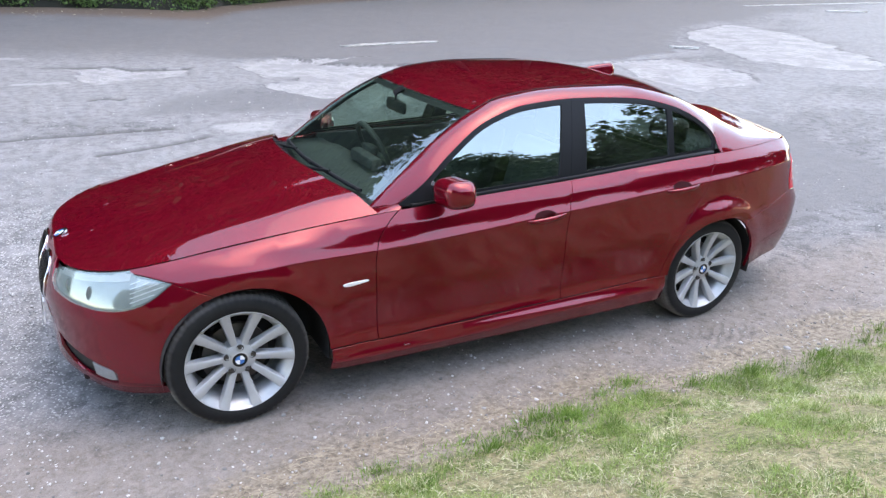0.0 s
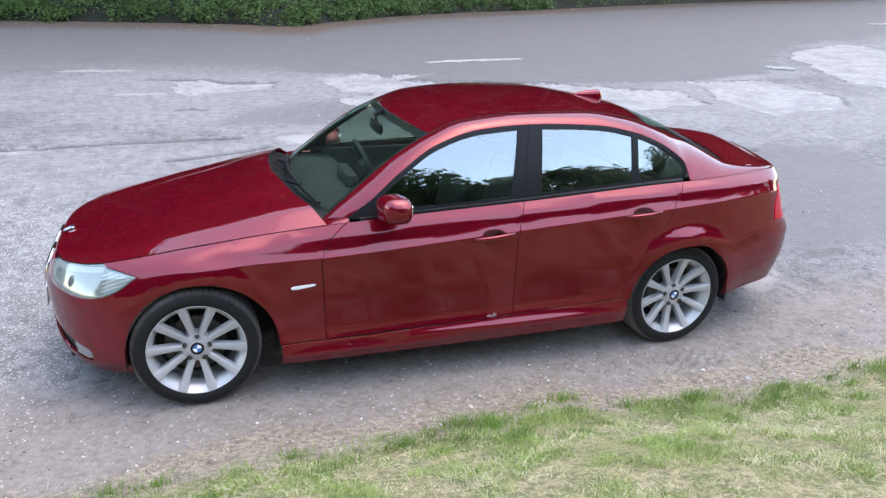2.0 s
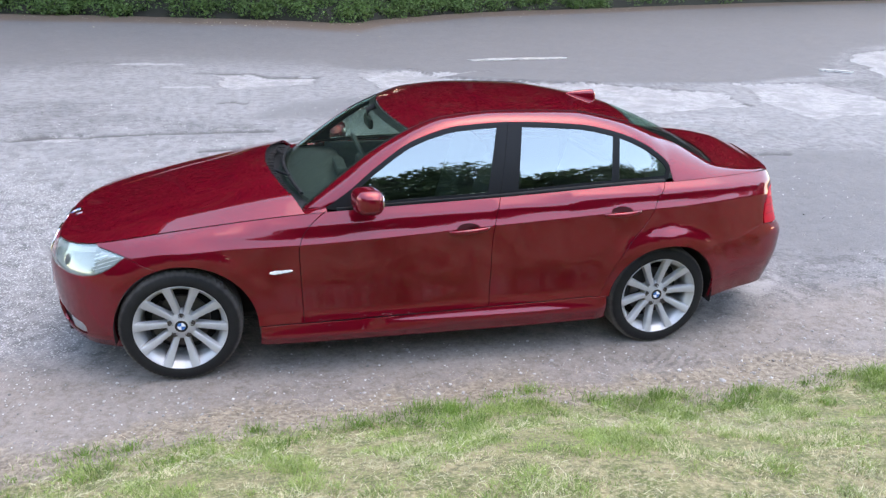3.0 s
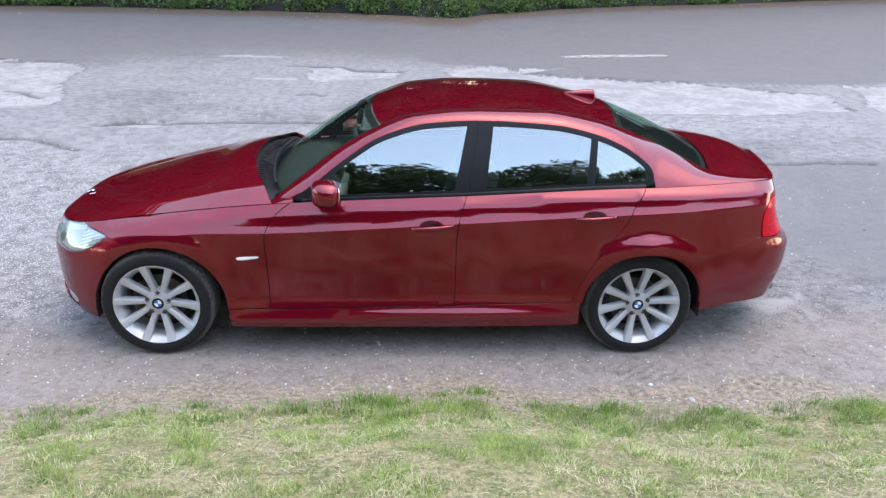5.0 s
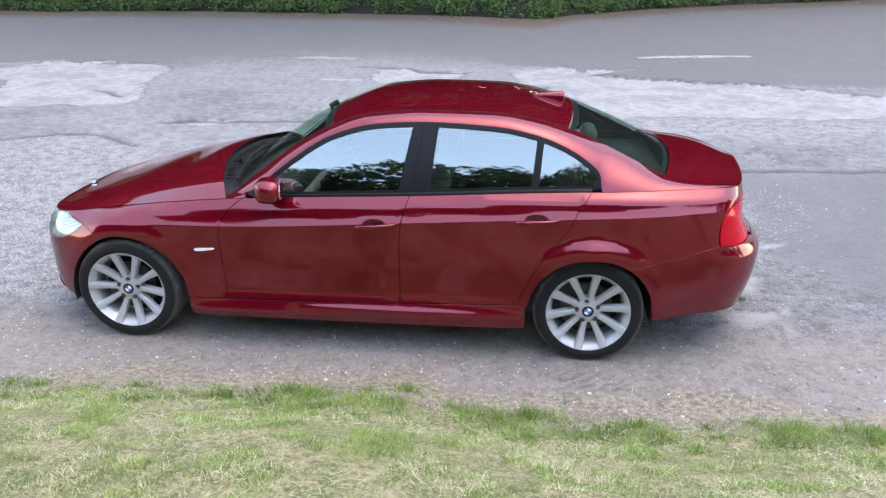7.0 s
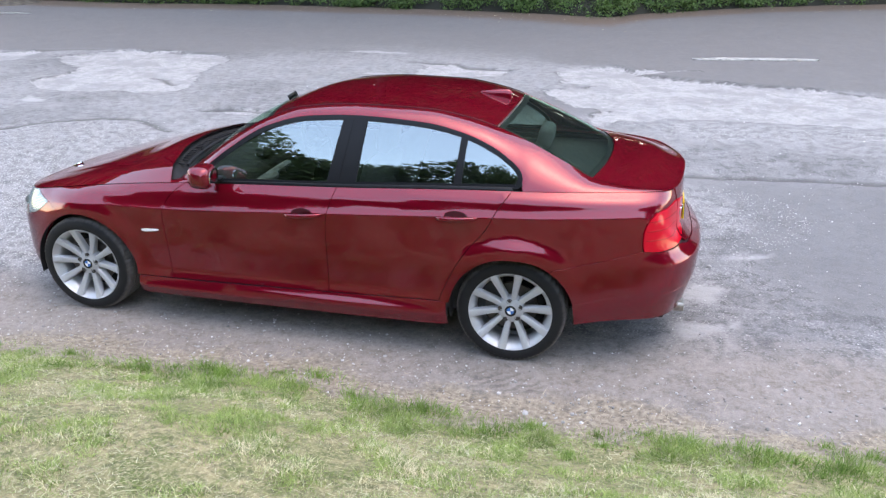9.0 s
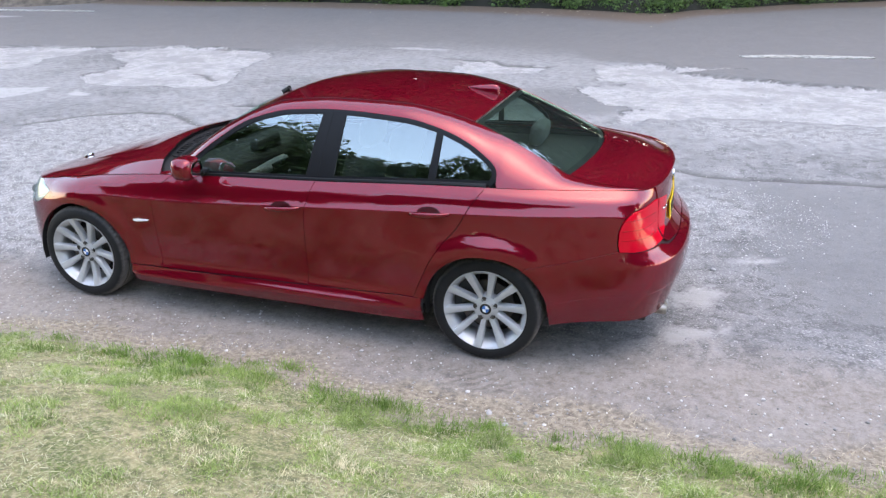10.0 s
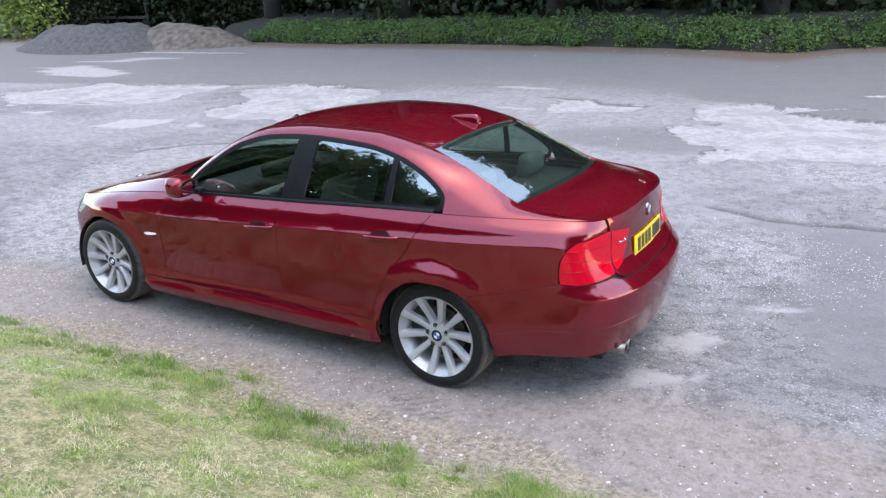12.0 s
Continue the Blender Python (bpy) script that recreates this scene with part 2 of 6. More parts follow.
def car_paint():
    n = Nodes("red_metallic_paint")
    fleck = n.voronoi(2600, out="Color")
    dust = n.noise(3.0, 5, 0.6)
    c = n.mix(0.25, (0.190, 0.0034, 0.0140), n.mix(1.0, (0.38, 0.009, 0.030), fleck, "MULTIPLY"))
    n.base(Base_Color=c, Metallic=0.5, Roughness=0.22, Specular_Tint=(0.05, 0.0, 0.0, 1), Coat_Weight=1.0,
           Coat_Roughness=n.math("MULTIPLY_ADD", dust, 0.02, 0.004), Coat_IOR=1.57, Specular_IOR_Level=0.0)
    n.bump(n.noise(9, 2), 0.008, 0.002)
    return n.mat


def glass(name, tint, rough=0.0, ior=1.5):
    n = Nodes(name)
    n.base(Base_Color=(*tint, 1), Roughness=rough, Transmission_Weight=1.0, IOR=ior)
    return n.mat


def pane_glass(name, tint, mirror, dust=0.0):
    """Thin sheet glass: a clear tint under a coated, partly mirroring surface."""
    n = Nodes(name)
    n.t.nodes.remove(n.bsdf)
    clear = n.add("ShaderNodeBsdfTransparent", Color=(*tint, 1))
    gloss = n.add("ShaderNodeBsdfGlossy", Roughness=0.006, Color=(0.90, 1.0, 1.0, 1))
    mixs = n.t.nodes.new("ShaderNodeMixShader")
    n.put(mixs.inputs[0], mirror)
    n.put(mixs.inputs[1], clear.outputs[0])
    n.put(mixs.inputs[2], gloss.outputs[0])
    if dust:
        # A pale green diffuse veil over the whole pane; dust sets only its share.
        film = n.add("ShaderNodeBsdfDiffuse", Color=(0.36, 0.46, 0.43, 1))
        mixd = n.t.nodes.new("ShaderNodeMixShader")
        n.put(mixd.inputs[0], n.math("MULTIPLY_ADD", n.noise(5, 4), 0.5 * dust, 0.75 * dust))
        n.put(mixd.inputs[1], clear.outputs[0])
        n.put(mixd.inputs[2], film.outputs[0])
        n.put(mixs.inputs[1], mixd.outputs[0])
    n.put(n.t.nodes["Material Output"].inputs["Surface"], mixs.outputs[0])
    return n.mat


PAINT = car_paint()
SCREEN_GLASS = pane_glass("windscreen_glass", (0.66, 0.84, 0.74), 0.20, 0.012)
REAR_GLASS = pane_glass("rear_window_glass", (0.50, 0.68, 0.60), 0.22, 0.02)
SIDE_GLASS = pane_glass("side_window_glass", (0.46, 0.56, 0.52), 0.26)
BLACK_TRIM = plain("black_window_trim", (0.012, 0.0125, 0.014), 0.32, vary=0.03, scale=2.0, Specular_IOR_Level=0.15)
BLACK_PLASTIC = plain("black_plastic", (0.014, 0.014, 0.015), 0.55, bump=0.1, Specular_IOR_Level=0.2)
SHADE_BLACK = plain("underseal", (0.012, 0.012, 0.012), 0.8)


def tyre_rubber():
    """Black sidewalls, with pale road dust on the tread."""
    n = Nodes("tyre_rubber")
    sep = n.add("ShaderNodeSeparateXYZ", Vector=n.coord())
    r = n.math("SQRT", n.math("ADD", n.math("POWER", sep.outputs[0], 2.0), n.math("POWER", sep.outputs[2], 2.0)))
    grain = n.noise(30, 4)
    dust = n.ramp(n.math("MULTIPLY_ADD", grain, 0.012, r), (0.300, 0.0), (0.318, 0.75))
    c = n.mix(dust, n.mix(grain, (0.009, 0.009, 0.0095), (0.017, 0.0165, 0.0165)), (0.17, 0.155, 0.145))
    n.base(Base_Color=c, Roughness=0.65, Specular_IOR_Level=0.25)
    return n.mat


RUBBER = tyre_rubber()
RIM_SILVER = plain("silver_alloy", (0.48, 0.485, 0.49), 0.36, 0.35, vary=0.06, scale=18)
BRAKE_IRON = plain("brake_iron", (0.11, 0.10, 0.095), 0.45, 0.8)
CHROME = plain("chrome", (0.75, 0.75, 0.76), 0.10, 1.0, vary=0.03)
INTERIOR = plain("dark_cabin_plastic", (0.035, 0.036, 0.038), 0.6)
SEAT_CLOTH = plain("grey_seat_cloth", (0.10, 0.10, 0.105), 0.85, scale=90, bump=0.2)
LINING = plain("pale_headlining", (0.38, 0.38, 0.36), 0.9)
WHITE = plain("white_enamel", (0.8, 0.8, 0.8), 0.3)
BLUE = plain("blue_enamel", (0.03, 0.16, 0.45), 0.3)
ORANGE = plain("orange_plastic", (0.55, 0.09, 0.02), 0.4)
LAMP_CLEAR = pane_glass("headlamp_lens", (0.90, 0.92, 0.93), 0.14, 0.30)
LAMP_SILVER = plain("lamp_reflector", (0.13, 0.14, 0.14), 0.3, 0.0, vary=0.3, scale=9)
# Darkened body red that paints the shade inside the handle recesses.
RECESS_SHADE = plain("recess_shade_red", (0.030, 0.0008, 0.002), 0.5, 0.0, Specular_IOR_Level=0.1)
FOG_LENS = plain("frosted_lamp_lens", (0.26, 0.27, 0.28), 0.12, 0.2)
TAIL_RED = plain("red_tail_lens", (0.52, 0.004, 0.018), 0.06, 0.0, vary=0.05, Specular_IOR_Level=0.25)
TAIL_DARK = plain("dark_red_tail_lens", (0.34, 0.003, 0.010), 0.06, 0.0, vary=0.05, Specular_IOR_Level=0.3)
YELLOW = plain("yellow_plate", (0.80, 0.56, 0.02), 0.3, vary=0.05)
INK = plain("black_plate_bars", (0.015, 0.015, 0.015), 0.4)
MIRROR_GLASS = plain("mirror_silver", (0.85, 0.87, 0.88), 0.02, 1.0, vary=0.01)
STEEL = plain("dull_exhaust_steel", (0.30, 0.27, 0.24), 0.4, 0.9, vary=0.2)
DASH_SILVER = plain("pale_dash_trim", (0.38, 0.40, 0.41), 0.4)
LAMP_BRIGHT = plain("bright_lamp_rib", (0.36, 0.38, 0.385), 0.25, 0.0, vary=0.1)

# ---- the ground: one sheet with the worn road, the dirt edge and the grass bank ----
def smooth01(a, b, x):
    t = np.clip((x - a) / (b - a), 0, 1)
    return t * t * (3 - 2 * t)


def verge_line(x):
    """The y at which the grass begins."""
    return -1.50 + 0.05 * np.sin(x * 1.7) + 0.03 * np.sin(x * 4.1 + 1) - 0.085 * np.clip(x - 2.4, 0, 9) - 0.12 * np.clip(0.2 - x, 0, 6)


def ground_z(x, y):
    x, y = np.asarray(x, float), np.asarray(y, float)
    d = verge_line(x) - y
    bank = 0.075 * smooth01(-0.35, 0.1, d) + 0.44 * smooth01(-0.1, 1.25, d) + 0.26 * smooth01(0.9, 2.6, d)
    rear = 0.07 * smooth01(3.1, 4.2, x) * smooth01(0.9, -0.6, y) * smooth01(14, 6, x)
    far = 0.12 * smooth01(12.5, 15, y)
    wob = 0.03 * (fractal(x * 0.7, y * 0.7, 3, 5) - 0.5) * smooth01(1.0, 1.6, np.hypot((x - 1.4) / 2.6, y / 1.5))
    lean = 0.064 * smooth01(-0.9, 1.4, y) * smooth01(7, 2.5, y) * smooth01(-4, -1.2, x) * smooth01(7, 4, x)
    return bank + rear + far + wob - lean - 0.018 * smooth01(1.5, 2.7, x) * smooth01(4.2, 3.2, x) * (np.abs(y) < 2.5)


def ragged(x, y):
    """How far the grass edge wanders."""
    return 0.55 * (fractal(x * 2.3, y * 2.3, 4, 9) - 0.5)


def spread(a, b, step, lo, hi, grow=1.25):
    mid = list(np.arange(a, b + step / 2, step))
    s, left = step, []
    v = a
    while v > lo:
        s *= grow
        v -= s
        left.append(v)
    s, right, v = step, [], b
    while v < hi:
        s *= grow
        v += s
        right.append(v)
    return np.array(left[::-1] + mid + right)


def add_attr(me, name, values):
    a = me.attributes.new(name, "FLOAT", "POINT")
    a.data.foreach_set("value", np.asarray(values, np.float32))


# The foot of the ivy along the far side: x, y.
HEDGE = [(-16.5, 16.6), (-14.4, 16.3), (-10.5, 16.0), (-8, 16.3), (-5, 16.15), (-1.8, 15.95), (0.95, 15.45), (2.2, 15.05), (2.85, 15.05), (3.9, 16.2), (4.8, 16.8), (6.65, 18.1), (8.1, 18.75), (11.5, 20.1), (20.6, 24.0), (25, 25.4), (40, 31)]

# The far, darker lane begins along this line: x, y.
LANE = [(-40, 6.0), (-17, 7.0), (-12.6, 7.65), (-10.7, 8.25), (-8.2, 8.6), (-6.3, 9.05), (-4.05, 8.9), (-3, 9.5), (-2, 9.84), (-0.8, 9.78), (0, 9.7), (1.6, 9.4), (2.1, 9.0),
        (3.2, 9.1), (3.5, 8.4), (4.3, 8.05), (5.5, 7.75), (7, 7.55), (8.8, 7.52), (11, 8.2), (12.6, 10.0), (14.3, 11.6), (17.5, 12.9), (22, 14.6), (40, 20)]

# Worn places of the road as outlines. Top layer broken away to pale stone.
BROKEN_WEST = [(-7.34, 7.89), (-6.67, 8.88), (-5.57, 8.96), (-4.2, 8.76), (-3.82, 8.38), (-3.85, 7.24), (-3.58, 6.56), (-3.35, 5.67), (-3.93, 5.5), (-5.06, 5.37), (-5.66, 5.37), (-6.02, 6.01), (-6.08, 7.09)]
BROKEN_MID = [(-0.26, 8.75), (0.35, 8.73), (0.59, 8.36), (1.35, 8.4), (1.3, 7.89), (0.89, 7.77), (0.46, 7.46), (0.01, 7.53)]
BROKEN_EAST = [(2.18, 8.89), (3.17, 9.0), (3.36, 8.6), (4.4, 8.85), (3.55, 8.3), (4.23, 8.0), (5.42, 7.72), (6.62, 7.44), (7.9, 6.9), (7.9, 5.8), (6.2, 5.3), (5.46, 5.5), (4.47, 5.45), (3.79, 5.41),
               (2.79, 4.81), (3.15, 5.64), (2.62, 5.86), (2.19, 6.84), (2.85, 7.38), (2.29, 7.57)]
BROKEN_FAR_WEST = [(-13.0, 6.16), (-12.36, 6.58), (-11.77, 8.0), (-9.17, 8.25), (-8.03, 8.5), (-8.02, 7.19), (-7.64, 6.4), (-8.51, 5.74), (-9.93, 5.48), (-11.11, 5.01)]
BROKEN_FAR_EAST = [(14.33, 11.3), (17.42, 12.58), (17.14, 10.38), (15.69, 7.64), (14.95, 6.2), (13.81, 5.43), (12.53, 5.91), (12.09, 7.15), (13.23, 9.87)]
BROKEN_SIDE = [(8.78, 7.48), (10.44, 7.47), (10.65, 5.84), (9.91, 4.94), (8.34, 4.86), (8.38, 6.09)]
POTHOLE = [(-2.25, 4.62), (-2.0, 4.78), (-1.5, 4.8), (-1.42, 4.6), (-1.8, 4.45)]
# Loose pale chips.
CHIPS_FRONT = [(-4.4, 3.0), (-3.9, 3.5), (-3.3, 3.83), (-2.62, 3.69), (-1.97, 3.5), (-1.3, 3.0), (-0.5, 2.62), (-0.4, 1.8), (-0.5, 0.9), (-0.5, 0.05), (-0.45, -0.5), (-0.77, -0.72), (-1.6, -0.6), (-3.2, 0.4)]
CHIPS_EAST = [(3.66, 5.19), (4.14, 5.49), (4.66, 5.31), (5.29, 5.26), (6.04, 5.3), (7.6, 5.2), (7.2, 4.6), (5.26, 4.63), (4.41, 4.47), (3.79, 4.55)]
CHIPS_TAIL = [(3.23, 2.61), (3.7, 2.71), (4.27, 2.24), (4.4, 1.76), (4.27, 1.52), (3.92, 1.55), (3.46, 2.04)]
# Pale and smooth.
SMOOTH_FAR = [(-17.13, 9.89), (-15.84, 10.67), (-12.29, 9.48), (-13.0, 8.56), (-15.15, 8.66)]
SMOOTH_LANE = [(-17.22, 11.29), (-15.54, 12.93), (-14.43, 12.63), (-16.36, 10.85)]
SMOOTH_WEST = [(-6.79, 3.9), (-6.79, 4.64), (-5.93, 5.01), (-5.71, 4.76), (-5.94, 4.07)]
SMOOTH_DOT = [(-5.26, 4.59), (-5.31, 4.88), (-4.77, 4.74), (-4.87, 4.41)]
SMOOTH_EDGE = [(-9.56, 4.51), (-9.4, 4.88), (-8.9, 4.84), (-9.06, 4.42)]
SMOOTH_EAST = [(3.76, 7.11), (4.37, 7.37), (4.42, 6.98), (3.8, 6.8)]
SMOOTH_STREAK = [(-2.1, 9.65), (-1.9, 9.86), (-0.85, 9.8), (-0.8, 9.6)]
SMOOTH_BAR = [(-0.97, 7.55), (-0.95, 7.74), (-0.25, 7.72), (-0.25, 7.54)]
SMOOTH_FRONT = [(0.98, 4.8), (1.76, 4.9), (1.71, 4.44), (1.1, 4.45)]
SMOOTH_TAIL = [[(3.72, 0.21), (3.8, 0.47), (4.02, 0.6), (4.06, 0.37), (3.98, 0.13), (3.76, 0.05)], [(3.7, -0.3), (3.79, -0.19), (4.11, -0.18), (4.1, -0.28), (3.9, -0.45), (3.77, -0.44)],
               [(3.88, -0.61), (4.02, -0.45), (4.08, -0.52), (3.96, -0.69)], [(4.12, 1.02), (4.3, 1.22), (4.52, 1.16), (4.36, 1.0)]]
TAR_TAIL = [(4.4, 3.1), (7.6, 2.9), (7.2, 0.4), (4.7, 0.2), (4.5, 1.2)]
TAR_WEST = [(-11.4, 5.0), (-9.9, 5.6), (-9.0, 6.2), (-8.5, 6.75), (-8.8, 6.2), (-9.9, 5.3)]
TAR_BACK = [(1.2, 6.6), (3.2, 6.3), (2.6, 5.4), (0.4, 5.6)]
RUT = [(2.58, -1.0), (2.86, -0.96), (2.99, -1.04), (2.92, -1.22), (2.64, -1.15)]
WORN = [("pale", 0.30, (BROKEN_WEST, BROKEN_MID, BROKEN_EAST, BROKEN_FAR_WEST, BROKEN_FAR_EAST, BROKEN_SIDE, POTHOLE)), ("chips", 0.5, (CHIPS_FRONT, CHIPS_EAST, CHIPS_TAIL, POTHOLE)),
        ("smooth", 0.10, [SMOOTH_FAR, SMOOTH_LANE, SMOOTH_WEST, SMOOTH_DOT, SMOOTH_EDGE, SMOOTH_EAST, SMOOTH_STREAK, SMOOTH_BAR, SMOOTH_FRONT] + SMOOTH_TAIL), ("tar", 0.5, (TAR_TAIL, TAR_WEST, TAR_BACK)), ("rut", 0.06, (RUT,))]
CRACKS = [[(3.45, 3.35), (3.88, 3.18), (4.32, 3.15), (5.09, 3.18), (6.6, 3.1)], [(-0.25, 4.02), (0.4, 4.2), (0.9, 4.4)], [(-4.36, 6.6), (-4.01, 6.46), (-3.65, 6.06)],
          [(-0.13, 6.42), (0.05, 6.5), (0.25, 6.38)], [(-2.25, 4.62), (-1.98, 4.84), (-1.5, 4.8), (0.6, 4.85)], [(-4.35, 2.95), (-3.95, 3.47), (-3.39, 3.85), (-2.83, 3.92), (-2.19, 3.58)],
          [(-0.6, 8.85), (0.35, 8.78), (0.62, 8.42), (1.45, 8.42)], [(-11.35, 5.16), (-10.0, 5.53), (-9.04, 6.16), (-8.54, 6.74)], [(2.29, 7.5), (2.85, 7.38)]]


def worn_field(x, y, shapes, amp):
    """0 outside, rising to 1 inside the outlines, whose edges wander by amp."""
    q = 0.5 / amp
    px = x + amp * 1.6 * (fractal(x * q, y * q, 4, 23) - 0.5)
    py = y + amp * 1.6 * (fractal(x * q + 9, y * q, 4, 25) - 0.5)
    p = np.stack([px, py], 1)
    best = np.zeros_like(x)
    for shape in shapes:
        poly = np.array(shape)
        near = np.all((p > poly.min(0) - 1) & (p < poly.max(0) + 1), axis=1)
        if near.any():
            d = edge_distance(p[near], poly) * np.where(inside(p[near], poly), 1, -1)
            best[near] = np.maximum(best[near], np.clip(0.5 + d / (1.2 * amp + 0.08), 0, 1))
    return best


def crack_field(x, y):
    best = np.full_like(x, 9.0)
    wx, wy = x + 0.12 * (fractal(x * 3, y * 3, 3, 31) - 0.5), y + 0.12 * (fractal(x * 3, y * 3, 3, 33) - 0.5)
    for line in CRACKS:
        for (ax, ay), (bx, by) in zip(line, line[1:]):
            t = np.clip(((wx - ax) * (bx - ax) + (wy - ay) * (by - ay)) / ((bx - ax) ** 2 + (by - ay) ** 2), 0, 1)
            best = np.minimum(best, np.hypot(wx - ax - t * (bx - ax), wy - ay - t * (by - ay)))
    return smooth01(0.07, 0.015, best)


def ground_material():
    n = Nodes("worn_road_and_verge")
    co = n.coord()
    warp = n.mix(0.018, co, n.add("ShaderNodeTexNoise", Vector=co, Scale=60.0, Detail=2.0).outputs["Color"], "ADD")
    big, mid, small = n.noise(0.35, 5, 0.6, co), n.noise(2.2, 6, 0.62, co), n.noise(9, 5, 0.68, co)
    fine, grit, bits = n.noise(30, 5, 0.7, co), n.noise(140, 3, 0.7, co), n.noise(70, 3, 0.7, co)
    asphalt = n.mix(big, (0.155, 0.155, 0.16), (0.255, 0.255, 0.26))
    asphalt = n.mix(n.ramp(mid, (0.35, 0.0), (0.7, 0.7)), asphalt, (0.34, 0.338, 0.345))
    asphalt = n.mix(n.ramp(small, (0.40, 0.85), (0.54, 0.0)), asphalt, (0.115, 0.114, 0.117))
    asphalt = n.mix(n.ramp(grit, (0.44, 0.0), (0.66, 0.8)), asphalt, (0.09, 0.09, 0.094))
    asphalt = n.mix(n.math("MULTIPLY", n.ramp(bits, (0.53, 0.0), (0.66, 0.9)), n.ramp(mid, (0.36, 0.35), (0.58, 1.0))), asphalt, (0.50, 0.49, 0.485))
    strip = n.mix(mid, (0.14, 0.137, 0.14), (0.195, 0.19, 0.19))
    strip = n.mix(n.ramp(grit, (0.35, 0.0), (0.8, 0.45)), strip, (0.25, 0.245, 0.245))
    strip = n.mix(n.ramp(small, (0.5, 0.0), (0.75, 0.5)), strip, (0.26, 0.25, 0.245))
    c = n.mix(n.attr("strip"), asphalt, strip)
    c = n.mix(n.math("MULTIPLY", n.attr("bleach"), 0.52), c, n.mix(n.ramp(small, (0.35, 0.0), (0.65, 1.0)), (0.27, 0.27, 0.275), (0.38, 0.377, 0.38)))
    tar = n.mix(grit, (0.10, 0.10, 0.103), (0.27, 0.268, 0.272))
    c = n.mix(n.math("MULTIPLY", n.ramp(n.math("MULTIPLY_ADD", small, 0.5, n.attr("tar")), (0.45, 0.0), (0.95, 1.0)), 0.75), c, tar)
    edge = n.math("MULTIPLY_ADD", fine, 0.35, n.math("MULTIPLY_ADD", small, 0.7, -0.52))

    def mask(name, lo=0.46, hi=0.54):
        return n.ramp(n.math("ADD", n.attr(name), edge), (lo, 0.0), (hi, 1.0))

    def lip(name):
        return n.ramp(n.math("ADD", n.attr(name), edge), (0.30, 0.0), (0.42, 1.0), (0.47, 1.0), (0.52, 0.0))
    rough_bits = n.ramp(bits, (0.40, 0.0), (0.60, 1.0))
    pale = n.mix(rough_bits, (0.32, 0.317, 0.32), (0.54, 0.53, 0.527))
    pale = n.mix(n.ramp(small, (0.38, 0.5), (0.50, 0.0)), pale, (0.215, 0.212, 0.215))
    pale = n.mix(n.ramp(n.noise(1.6, 6, 0.7, co), (0.42, 0.75), (0.54, 0.0)), pale, n.mix(fine, (0.20, 0.198, 0.20), (0.33, 0.326, 0.328)))
    c = n.mix(n.math("MULTIPLY", mask("pale", 0.46, 0.56), 0.85), c, pale)
    c = n.mix(n.math("MULTIPLY", n.math("MULTIPLY", lip("pale"), n.ramp(mid, (0.45, 0.0), (0.6, 1.0))), 0.75), c, (0.085, 0.084, 0.086))
    c = n.mix(n.math("MULTIPLY", n.math("MULTIPLY", mask("smooth", 0.40, 0.85), n.ramp(small, (0.34, 0.45), (0.48, 1.0))), 0.82), c, n.mix(fine, (0.34, 0.336, 0.338), (0.50, 0.495, 0.494)))
    tone, near = n.voronoi(75, vec=warp, out="Color"), n.voronoi(75, vec=warp)
    sel = n.math("MULTIPLY", n.ramp(tone, (0.50, 0.0), (0.62, 1.0)), n.ramp(near, (0.32, 1.0), (0.52, 0.0)))
    gravel = n.mix(sel, n.mix(n.ramp(small, (0.35, 0.0), (0.65, 1.0)), (0.15, 0.15, 0.154), (0.34, 0.337, 0.34)), (0.66, 0.65, 0.64))
    c = n.mix(n.math("MULTIPLY", mask("chips", 0.35, 0.85), 0.75), c, gravel)
    c = n.mix(n.math("MULTIPLY", n.attr("crack"), 0.8), c, (0.075, 0.073, 0.072))
    dirt = n.mix(n.ramp(fine, (0.35, 0.0), (0.65, 1.0)), (0.155, 0.130, 0.112), (0.315, 0.278, 0.25))
    dirt = n.mix(n.ramp(small, (0.35, 0.0), (0.7, 0.75)), dirt, (0.345, 0.318, 0.30))
    dirt = n.mix(n.ramp(grit, (0.5, 0.0), (0.72, 0.6)), dirt, (0.12, 0.10, 0.088))
    dirt = n.mix(n.ramp(bits, (0.60, 0.0), (0.72, 0.6)), dirt, (0.48, 0.45, 0.42))
    c = n.mix(n.ramp(n.math("ADD", n.attr("dirt"), edge), (0.3, 0.0), (0.75, 1.0)), c, dirt)
    tread = n.add("ShaderNodeTexWave", Vector=n.add("ShaderNodeMapping", Vector=warp, Rotation=(0, 0, 0.9)).outputs[0], Scale=5.5, Distortion=5.0, Detail=3.0, Detail_Scale=2.5)
    c = n.mix(n.math("MULTIPLY", n.math("MULTIPLY", mask("rut", 0.35, 0.7), n.ramp(tread.outputs["Fac"], (0.45, 0.0), (0.9, 1.0))), 0.4), c, (0.075, 0.066, 0.06))
    hay = n.mix(n.ramp(fine, (0.38, 0.0), (0.62, 1.0)), (0.13, 0.10, 0.072), (0.42, 0.36, 0.265))
    c = n.mix(n.math("MULTIPLY", n.ramp(n.math("ADD", n.attr("hay"), edge), (0.4, 0.0), (0.8, 1.0)), 0.7), c, hay)
    far = n.mix(fine, (0.115, 0.080, 0.060), (0.22, 0.165, 0.13))
    c = n.mix(n.ramp(n.math("ADD", n.attr("litter"), edge), (0.35, 0.0), (0.7, 1.0)), c, far)
    soil = n.mix(n.ramp(n.noise(5.5, 5, 0.65, co), (0.38, 0.0), (0.62, 1.0)), (0.12, 0.15, 0.045), (0.33, 0.28, 0.16))
